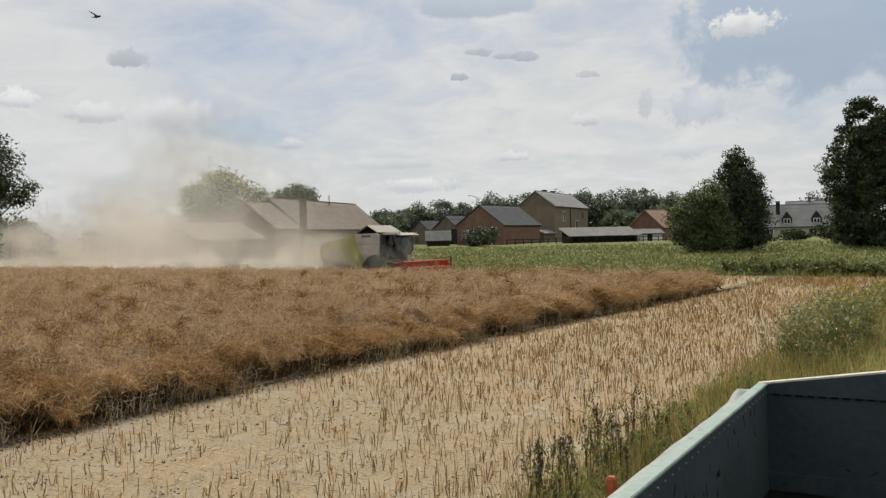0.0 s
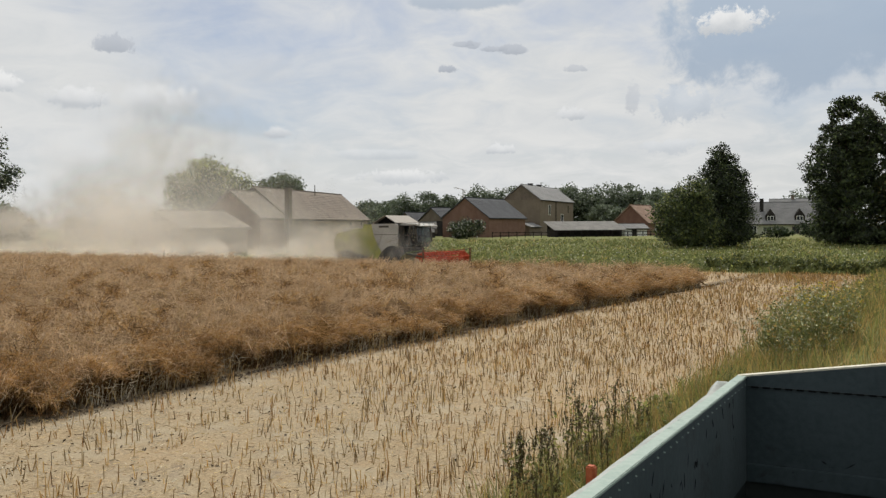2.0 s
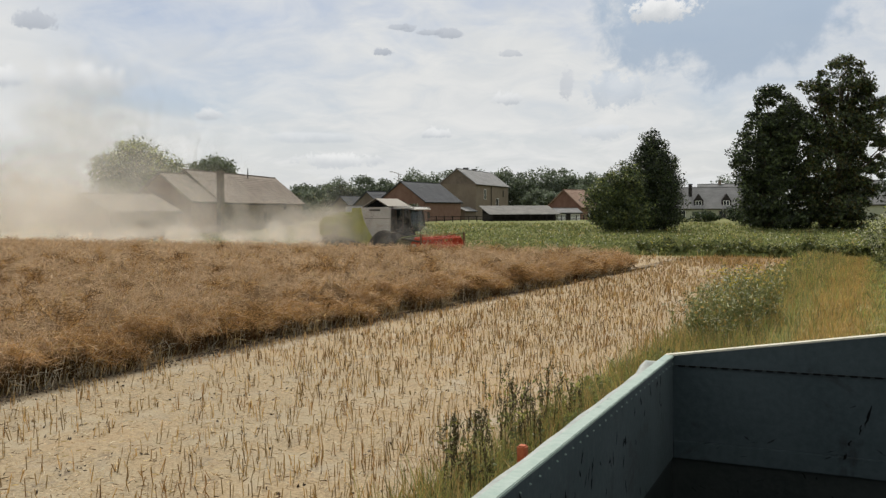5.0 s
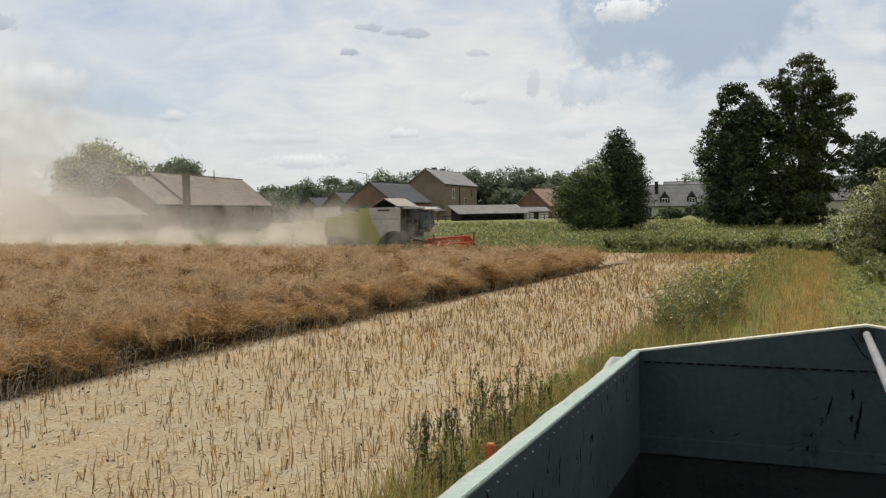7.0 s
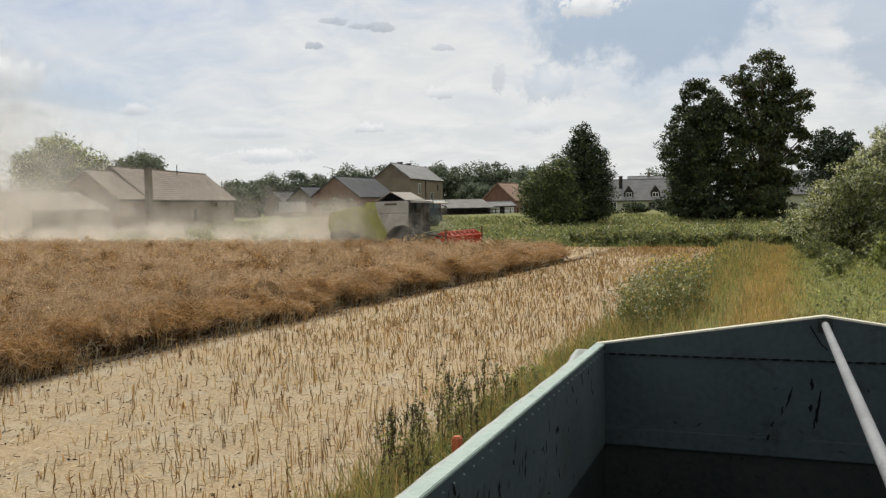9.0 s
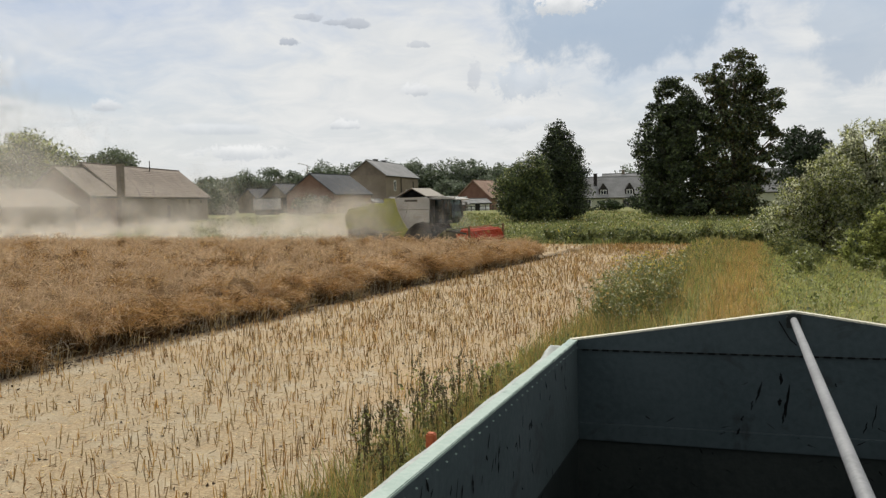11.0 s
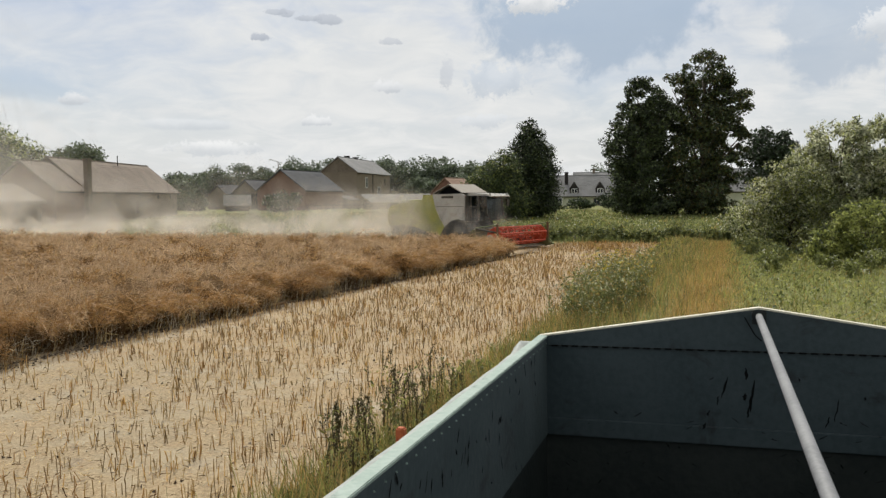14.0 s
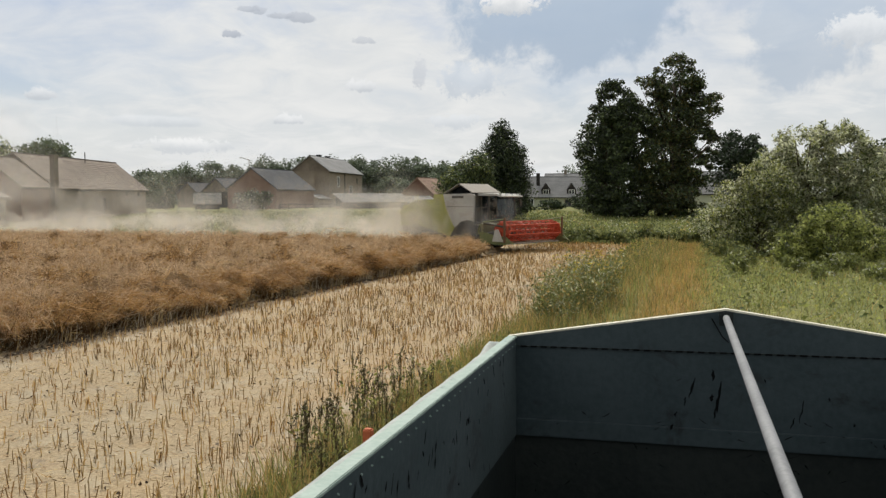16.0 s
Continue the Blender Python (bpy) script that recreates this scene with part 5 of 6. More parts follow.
def build_combine():
    c = empty("combine_harvester", pose(-30, 50, 0), "dusty lime-green and grey combine harvester at work with red reel", "harvester")
    # body sides: lime hood behind, pale grain tank panel in front
    lime = [(-5.6, 1.35), (-4.3, 1.5), (-3.2, 1.2), (-1.45, 0.76), (-0.85, 1.08), (-1.3, 1.75), (-1.75, 2.55), (-1.98, 3.40), (-2.75, 3.40), (-2.85, 3.0), (-4.6, 2.9), (-5.55, 2.7), (-5.9, 2.2)]
    for y0, y1 in ((-1.5, -1.38), (1.38, 1.5)):
        part("side_panel", prism(B(), lime, y0, y1), "lime", c, "dusty lime-green side panel")
        pale = [(-0.80, 1.10), (-0.2, 1.5), (0.55, 1.70), (0.6, 3.36), (0.25, 3.45), (-1.95, 3.42), (-1.72, 2.55), (-1.27, 1.77)]
        part("tank_panel", prism(B(), pale, y0 - (0.02 if y0 < 0 else 0), y1 + (0.02 if y0 > 0 else 0)), "panel", c, "pale grey grain tank panel")
    bm = B()
    prism(bm, [(-5.6, 1.5), (-4.2, 1.35), (-1.5, 0.85), (0.5, 1.3), (0.55, 3.3), (-2.6, 3.3), (-2.75, 2.88), (-4.5, 2.78), (-5.5, 2.6)], -1.37, 1.37)
    part("body", bm, "machine_dark", c)
    bm = B()
    prism(bm, [(-5.9, 1.4), (-5.72, 1.4), (-5.55, 2.5), (-4.5, 2.80), (-2.9, 2.9), (-2.9, 2.98), (-4.6, 2.90), (-5.6, 2.68), (-5.98, 2.2)], -1.37, 1.37)
    part("rear_hood", bm, "lime", c)
    bm = B()
    box(bm, -5.9, -4.9, -1.3, 1.3, 0.75, 1.35, 0.12)
    part("straw_chopper", bm, "machine_dark", c, "dark straw chopper at the rear")
    for y0, y1 in ((-1.528, -1.522), (1.522, 1.528)):
        part("panel_seam", box(B(), -1.6, 0.55, y0, y1, 2.62, 2.65), "machine_dark", c)
        part("badge", box(B(), -1.2, -0.25, y0, y1, 3.16, 3.30), "machine_dark", c, "dark name bar")
    # engine deck with rails
    bm = B()
    box(bm, -4.3, -2.9, -1.1, 1.1, 2.85, 3.08, 0.06)
    part("engine_deck", bm, "lime", c)
    # opened grain tank cover: two leaning plates, open at the sides
    for x0, z0, x1, z1 in ((-2.0, 3.44, -0.78, 4.02), (-0.78, 4.02, 0.32, 3.47)):
        dx, dz = x1 - x0, z1 - z0
        L = math.hypot(dx, dz)
        nx, nz = -dz / L * 0.05, dx / L * 0.05
        bm = B()
        prism(bm, [(x0, z0), (x1, z1), (x1 + nx, z1 + nz), (x0 + nx, z0 + nz)], -1.36, 1.36)
        part("tank_cover", bm, "cover", c, "dusty folding grain tank cover")
    # solid black filler: the shade of the open tank painted as a block
    bm = B()
    prism(bm, [(-1.9, 3.43), (0.2, 3.43), (-0.78, 3.98)], -1.1, 1.1)
    part("tank_shade", bm, "dent_and_shade", c, "black block standing for the shade under the tank cover")
    bm = B()
    box(bm, -4.6, -2.9, -1.42, -1.34, 2.98, 3.04, 0.01)
    part("deck_rail", bm, "lime", c)
    # unloading tube folded back on the far side
    bm = B()
    tube(bm, (-0.3, 1.75, 2.9), (-5.6, 1.75, 2.65), 0.2, seg=14)
    tube(bm, (-0.3, 1.75, 2.0), (-0.3, 1.75, 3.05), 0.22, seg=14)
    part("unloading_tube", bm, "lime", c, smooth=True)
    # dark arches over the front wheels
    for y0, y1 in ((-1.545, -1.535), (1.535, 1.545)):
        arch = [(-1.35, 0.8), (-0.95, 1.35), (-0.45, 1.72), (0.1, 1.84), (0.62, 1.74), (0.75, 1.2), (0.75, 0.8)]
        part("wheel_arch", prism(B(), arch, y0, y1), "machine_dark", c, "dark front wheel arch")
    # rear ladder and engine grille
    for x in (-4.75, -4.35):
        part("ladder_rail", tube(B(), (x, -1.56, 0.7), (x + 0.15, -1.56, 1.6), 0.03, seg=6), "panel", c)
    for x in (-4.9, -4.65, -4.4):
        part("handrail", tube(B(), (x, -1.44, 2.7), (x + 0.05, -1.44, 3.22 - 0.3 * abs(x + 4.65)), 0.03, seg=6), "panel", c)
    bm = B()
    tube(bm, (-2.4, -1.36, 2.98), (-2.4, -0.5, 2.98), 0.42, seg=24)
    part("air_intake", bm, "lime", c, "round lime-green air intake", smooth=False)
    # cab
    bm = B()
    prism(bm, [(0.62, 1.75), (1.6, 1.7), (1.9, 2.1), (1.75, 3.28), (0.62, 3.3)], -0.86, 0.86)
    cab = part("cab", bm, "cab_window", c, "tinted glass cab")
    cab.visible_shadow = False
    bm = B()
    box(bm, 0.64, 0.70, -0.82, 0.82, 1.76, 3.28)
    box(bm, 0.64, 1.6, -0.82, 0.82, 1.72, 1.9, 0.02)
    part("cab_back", bm, "cab_glass", cab)
    bm = B()
    box(bm, 0.8, 1.2, -0.28, 0.28, 1.92, 2.3, 0.05)
    box(bm, 0.76, 0.9, -0.28, 0.28, 2.32, 2.95, 0.05)
    part("seat", bm, "cab_glass", cab)
    bm = B()
    tube(bm, (1.55, 0, 1.9), (1.42, 0, 2.4), 0.05, seg=8)
    tube(bm, (1.43, 0, 2.38), (1.40, 0, 2.42), 0.2, seg=16)
    part("steering_wheel", bm, "machine_dark", cab)
    bm = B()
    prism(bm, [(0.55, 3.31), (1.9, 3.31), (2.32, 3.22), (2.36, 3.28), (2.0, 3.42), (0.55, 3.47)], -1.05, 1.05)
    part("cab_roof", bm, "panel", cab, "pale sloping cab roof with front visor")
    for y in (-0.95, 0.95):
        part("beacon", tube(B(), (2.18, y, 3.34), (2.18, y, 3.48), 0.06, 0.05, 10), "panel", cab)
    for y in (-0.88, 0.88):
        for a, b in (((0.66, y, 1.7), (0.66, y, 3.3)), ((1.25, y, 1.7), (1.28, y, 3.3)), ((1.92, y, 2.1), (1.77, y, 3.3))):
            bm = B()
            tube(bm, a, b, 0.055, seg=8)
            part("cab_pillar", bm, "machine_dark", cab)
    bm = B()
    box(bm, 0.6, 1.7, -1.45, -0.9, 1.62, 1.7, 0.02)
    tube(bm, (0.7, -1.42, 1.7), (0.7, -1.42, 2.6), 0.025, seg=6)
    tube(bm, (1.6, -1.42, 1.7), (1.6, -1.42, 2.6), 0.025, seg=6)
    tube(bm, (0.7, -1.42, 2.6), (1.6, -1.42, 2.6), 0.025, seg=6)
    part("platform", bm, "machine_dark", c)
    for y in (-1.25, 1.25):
        bm = B()
        tube(bm, (1.85, y * 0.8, 3.1), (2.05, y, 3.05), 0.03, seg=6)
        box(bm, 1.98, 2.06, y - 0.13, y + 0.13, 2.65, 3.05, 0.02)
        part("mirror", bm, "machine_dark", c)
    for x in (2.08,):
        for y in (-0.8, -0.3, 0.3, 0.8):
            bm = B()
            box(bm, x + 0.005, x + 0.07, y - 0.1, y + 0.1, 3.34, 3.44, 0.02)
            part("work_light", bm, "white", c)
    # front drive wheels and rear steering wheels
    wheels = []
    for name, x, y, r, w in (("front_wheel", 0, -1.25, 0.88, 0.6), ("front_wheel", 0, 1.25, 0.88, 0.6), ("rear_wheel", -3.7, -1.2, 0.58, 0.42), ("rear_wheel", -3.7, 1.2, 0.58, 0.42)):
        wh = new(name)
        wh.empty_display_size = 0.2
        wh.parent = c
        bm = B()
        tube(bm, (0, -w / 2, 0), (0, w / 2, 0), r - 0.05, seg=36)
        for k in range(20):
            a = k * 2 * math.pi / 20
            m = Matrix.Rotation(a, 4, "Y")
            box(bm, -0.05, 0.05, -w / 2, 0.02, r - 0.06, r, m=m)
            box(bm, -0.05, 0.05, -0.02, w / 2, r - 0.06, r, m=Matrix.Rotation(a + math.pi / 20, 4, "Y"))
        part("tyre", bm, "asphalt", wh)
        bm = B()
        tube(bm, (0, -w / 2 - 0.01, 0), (0, w / 2 + 0.01, 0), r * 0.5, seg=24)
        tube(bm, (0, -w / 2 - 0.05, 0), (0, w / 2 + 0.05, 0), r * 0.16, seg=12)
        part("rim", bm, "machine_dark", wh)
        wheels.append((wh, x, y, r))
    bm = B()
    tube(bm, (0, -1.2, 0.88), (0, 1.2, 0.88), 0.16)
    tube(bm, (-3.7, -1.2, 0.58), (-3.7, 1.2, 0.58), 0.1)
    box(bm, -4.0, 0.3, -0.5, 0.5, 0.75, 1.3, 0.05)
    part("axles", bm, "machine_dark", c)
    # feeder house
    bm = B()
    prism(bm, [(0.4, 1.0), (1.75, 0.35), (1.8, 1.0), (0.6, 1.7)], -0.7, 0.7)
    part("feeder_house", bm, "machine_dark", c)
    # header
    W = 2.75
    hd = part("header", prism(B(), [(2.95, 0.18), (4.5, 0.12), (4.5, 0.17), (3.15, 0.28), (3.1, 1.25), (2.95, 1.3)], -W, W), "header_grey", c, "wide cutting header")
    for y in (-W, W):
        bm = B()
        s = 0.06 if y > 0 else -0.06
        prism(bm, [(2.9, 0.12), (4.7, 0.06), (5.3, 0.2), (4.9, 0.52), (4.0, 0.62), (3.1, 0.80), (2.9, 0.78)], min(y, y + s), max(y, y + s))
        tube(bm, (4.9, y, 0.35), (5.4, y, 0.16), 0.08, 0.03, 8)
        part("divider", bm, "divider_green", hd, "dusty green end divider")
    bm = B()
    prism(bm, [(3.9, 0.25), (4.7, 0.25), (4.35, 0.95), (4.1, 0.95)], -W - 0.10, -W - 0.065)
    part("belt_guard", bm, "panel", hd)
    for y in (-W - 0.02, W + 0.02):
        s = -1 if y < 0 else 1
        bm = B()
        box(bm, 4.72, 4.84, min(y, y + 0.1 * s), max(y, y + 0.1 * s), 0.2, 1.62, 0.015)
        for k in range(11):
            z = 0.3 + k * 0.12
            tube(bm, (4.83, y + 0.05 * s, z), (4.92, y + 0.05 * s, z + 0.01), 0.02, 0.004, 5)
        part("side_knife", bm, "knife_brown", hd, "upright side knife")
        bm = B()
        tube(bm, (4.74, y + 0.05 * s, 1.55), (3.2, y + 0.05 * s, 1.36), 0.035, seg=6)
        tube(bm, (2.95, y + 0.05 * s, 1.2), (2.3, y * 0.8, 0.75), 0.04, seg=6)
        tube(bm, (2.95, y + 0.05 * s, 0.7), (2.3, y * 0.8, 0.65), 0.04, seg=6)
        part("brace", bm, "divider_green", hd)
    bm = B()
    tube(bm, (3.55, -W + 0.05, 0.55), (3.55, W - 0.05, 0.55), 0.26, seg=16)
    part("auger", bm, "machine_dark", hd, smooth=True)
    bm = B()
    box(bm, 4.45, 4.62, -W, W, 0.07, 0.15)
    for k in range(60):
        y = -W + 0.06 + k * (2 * W - 0.1) / 60
        tube(bm, (4.6, y, 0.125), (4.74, y, 0.12), 0.018, 0.004, 5)
    part("cutter_bar", bm, "cover", hd, "dusty pale cutter bar")
    for y in (-W + 0.15, W - 0.15):
        bm = B()
        tube(bm, (3.05, y, 1.3), (4.5, y, 1.1), 0.06, seg=8)
        part("reel_arm", bm, "machine_dark", hd)
    for ob in (hd,):
        ob.location.x = -0.75
    reel = new("reel")
    reel.empty_display_size = 0.2
    reel.parent = c
    R = 0.55
    for k in range(6):
        a = k * math.pi / 3
        bm = B()
        cx, cz = R * math.cos(a), R * math.sin(a)
        tube(bm, (cx, -W + 0.2, cz), (cx, W - 0.2, cz), 0.045, seg=7)
        part("bat", bm, "reel_red", reel)
        bm = B()
        for j in range(40):
            y = -W + 0.28 + j * (2 * W - 0.56) / 39
            tube(bm, (cx, y, cz), (cx * 1.02 + 0.0, y, cz - 0.24), 0.012, 0.008, 4)
        part("tines", bm, "reel_red", reel)
    for y in (-W + 0.2, -W / 3, W / 3, W - 0.2):
        bm = B()
        for k in range(6):
            a, b = k * math.pi / 3, (k + 1) * math.pi / 3
            tube(bm, (0, y, 0), (R * math.cos(a), y, R * math.sin(a)), 0.03, seg=6)
            tube(bm, (R * math.cos(a), y, R * math.sin(a)), (R * math.cos(b), y, R * math.sin(b)), 0.03, seg=6)
        if abs(y) > W / 2:
            r = bmesh.ops.create_cone(bm, cap_ends=True, segments=6, radius1=R * 0.98, radius2=R * 0.98, depth=0.03)
            bmesh.ops.transform(bm, matrix=Matrix.Translation((0, y, 0)) @ Matrix.Rotation(math.pi / 2, 4, "X") @ Matrix.Rotation(0, 4, "Z"), verts=r["verts"])
        part("spider", bm, "reel_red", reel, "red six-sided reel end")
    for k in range(6):
        a = k * math.pi / 3
        cx, cz = R * math.cos(a), R * math.sin(a)
        bm = B()
        for j in range(14):
            y0, y1 = -W + 0.3 + j * (2 * W - 0.6) / 14, -W + 0.3 + (j + 1) * (2 * W - 0.6) / 14
            ex, ez = R * math.cos(a + math.pi / 3), R * math.sin(a + math.pi / 3)
            p, q = ((ex, y0, ez), (cx, y1, cz)) if j % 2 else ((cx, y0, cz), (ex, y1, ez))
            tube(bm, p, q, 0.024, seg=5)
        part("reel_lattice", bm, "reel_red", reel, "red zigzag lattice struts")
    bm = B()
    tube(bm, (0, -W + 0.12, 0), (0, W - 0.12, 0), 0.07, seg=12)
    part("reel_shaft", bm, "reel_red", reel)
    return c, wheels, reel, hd


combine, combine_wheels, combine_reel, combine_header = build_combine()


# ---- verge, track and meadow plants ----
def tuft_points(rng, n, x0, x1, y0, y1, power=1.0):
    y = y0 + (y1 - y0) * rng.rand(n) ** power
    x = x0 + (x1 - x0) * rng.rand(n)
    return x, y


def grass_patch(name, label, x, y, h, w, mats, weights, seed, lean=0.35):
    rng = np.random.RandomState(seed)
    n = len(x)
    z = rise(x, y) + lumps(x, y, 4.0, 0.03) * np.exp(-np.hypot(x, y) / 60) - 0.02
    a = rng.uniform(0, 6.28, n)
    l = np.abs(rng.normal(0, lean, n)) * h
    base = np.stack([x, y, z], 1)
    tip = base + np.stack([np.cos(a) * l, np.sin(a) * l, h], 1)
    pick = rng.choice(len(mats), n, p=weights)
    me = ribbons(name, base, tip, w, mats, pick, 0.25, seed + 1)
    return tagged(new(name, me), label, "grass", kind="stuff")


def build_grass():
    rng = np.random.RandomState(31)
    # verge between stubble and track
    n = 34000
    y = 3 + 56 * rng.rand(n) ** 1.6
    x = verge_x(y) - 0.25 + np.abs(rng.normal(0, 1.2, n))
    d = np.hypot(x, y)
    grass_patch("verge_grass", "tangled yellow-green grass on the field verge", x, y, rng.uniform(0.15, 0.5, n) * np.where(rng.rand(n) < 0.1, 1.6, 1.0), (0.005 + 0.0004 * d) * rng.uniform(0.7, 1.5, n), ["grass", "dry_grass", "weed", "straw"], [0.38, 0.25, 0.22, 0.15], 32)
    # reddish dry grass on the track
    n = 16000
    y = 8 + 56 * rng.rand(n) ** 1.4
    x = TRACK_X + 0.015 * y + rng.normal(0, 0.62, n)
    d = np.hypot(x, y)
    grass_patch("track_grass", "dry orange-brown grass on the track", x, y, rng.uniform(0.08, 0.30, n), (0.005 + 0.0004 * d) * rng.uniform(0.7, 1.5, n), ["dry_grass", "grass", "straw"], [0.6, 0.25, 0.15], 34)
    # green margin beyond the track
    n = 46000
    y = 8 + 62 * rng.rand(n) ** 1.3
    x = TRACK_X + 0.015 * y + 0.75 + 16 * rng.rand(n) ** 1.3 + 0.35 * lumps(y, y * 0.4, 2.3, 1.0, 13)
    d = np.hypot(x, y)
    patch = lumps(x, y, 3.0, 1.0, 9)
    grass_patch("margin_grass", "green grass with dry patches beside the track", x, y, (0.13 + 0.09 * (patch > 0)) * rng.uniform(0.4, 1.7, n), (0.006 + 0.0004 * d) * rng.uniform(0.7, 1.5, n), ["grass", "leaf_light", "dry_grass", "weed"], [0.36, 0.26, 0.10, 0.28], 36, 0.8)
    # meadow in front of the village
    n = 90000
    d = 58 + 75 * rng.rand(n) ** 1.7
    az = np.radians(rng.uniform(-60, 12, n))
    x, y = d * np.sin(az), d * np.cos(az)
    ok = (y > 57.3 - 0.02 * x) & ((x > -58) | (y > 66))
    x, y, d = x[ok], y[ok], d[ok]
    n = len(x)
    patch = lumps(x, y, 14.0, 1.0, 10)
    h = rng.uniform(0.08, 0.30, n) * np.where(patch > 0.25, 1.5, 1.0)
    keep = rng.choice(4, n, p=[0.44, 0.30, 0.22, 0.04])
    me_w = (0.014 + 0.0007 * d) * rng.uniform(0.6, 1.5, n)
    dryish = (lumps(x, y, 9.0, 1.0, 15) > 0.35) | ((x > -9) & (y > 61) & (y < 76) & (lumps(x, y, 4.0, 1.0, 16) > -0.2))
    grass_patch("dry_meadow_grass", "pale dry grass patches in the meadow", x[dryish], y[dryish], h[dryish], me_w[dryish], ["straw", "grass", "meadow"], [0.14, 0.46, 0.40], 39, 0.8)
    x, y, h, me_w = x[~dryish], y[~dryish], h[~dryish], me_w[~dryish]
    grass_patch("meadow_grass", "tall uneven green meadow grass with dry heads", x, y, h, me_w, ["meadow", "leaf_light", "weed", "straw"], [0.56, 0.06, 0.35, 0.03], 38, 0.8)
    # broad-leaved herbs low in the grass
    n = 15000
    y = 10 + 58 * rng.rand(n) ** 1.3
    x = TRACK_X + 0.015 * y + 1.1 + 13 * rng.rand(n) ** 1.2
    ok = rng.rand(n) < np.clip(0.45 + 0.8 * lumps(x, y, 1.6, 1.0, 51), 0.05, 1)
    x, y = x[ok], y[ok]
    n = len(x)
    C = np.stack([x, y, rise(x, y) + rng.uniform(0.05, 0.26, n)], 1)
    me = flakes("margin_herbs", C, rng.uniform(0.05, 0.14, n) * (1 + y / 60), ["leaf_mid", "weed", "leaf_light", "grass"], rng.choice(4, n, p=[0.12, 0.33, 0.27, 0.28]), 52, up=1.0)
    tagged(new("margin_herbs", me), "low leafy herbs in the grass beside the track", "herbs", kind="stuff")
    n = 20000
    az = np.radians(rng.uniform(-48, 8, n))
    d = 59 + 60 * rng.rand(n) ** 1.6
    x, y = d * np.sin(az), d * np.cos(az)
    ok = (y > 57.6 - 0.02 * x) & (rng.rand(n) < np.clip(0.45 + 0.9 * lumps(x, y, 4.5, 1.0, 53), 0.04, 1))
    x, y = x[ok], y[ok]
    n = len(x)
    C = np.stack([x, y, rise(x, y) + rng.uniform(0.1, 0.42, n)], 1)
    me = flakes("meadow_herbs", C, rng.uniform(0.12, 0.34, n), ["leaf_mid", "weed", "leaf_light", "meadow"], rng.choice(4, n, p=[0.12, 0.40, 0.13, 0.35]), 54, up=0.8)
    tagged(new("meadow_herbs", me), "patches of broad-leaved herbs in the meadow", "herbs", kind="stuff")
    # small flowers in the grass beside the track
    n = 1400
    y = 14 + 40 * rng.rand(n)
    x = 1.2 + 12 * rng.rand(n)
    C = np.stack([x, y, rng.uniform(0.12, 0.35, n)], 1)
    me = flakes("verge_flowers", C, rng.uniform(0.02, 0.06, n), ["flower_white", "flower_yellow"], rng.choice(2, n, p=[0.55, 0.45]), 6)
    tagged(new("verge_flowers", me), "small white and yellow flowers in the grass", "flowers", kind="stuff")
    # white and yellow meadow flowers
    n = 900
    az = np.radians(rng.uniform(-45, 8, n))
    d = 60 + 45 * rng.rand(n)
    x, y = d * np.sin(az), d * np.cos(az)
    ok = y > 58
    x, y = x[ok], y[ok]
    C = np.stack([x, y, rise(x, y) + rng.uniform(0.4, 0.7, len(x))], 1)
    me = flakes("meadow_flowers", C, rng.uniform(0.08, 0.2, len(x)), ["flower_white", "flower_yellow"], rng.choice(2, len(x), p=[0.8, 0.2]), 5)
    tagged(new("meadow_flowers", me), "small white and yellow flowers in the meadow", "flowers", kind="stuff")


build_grass()


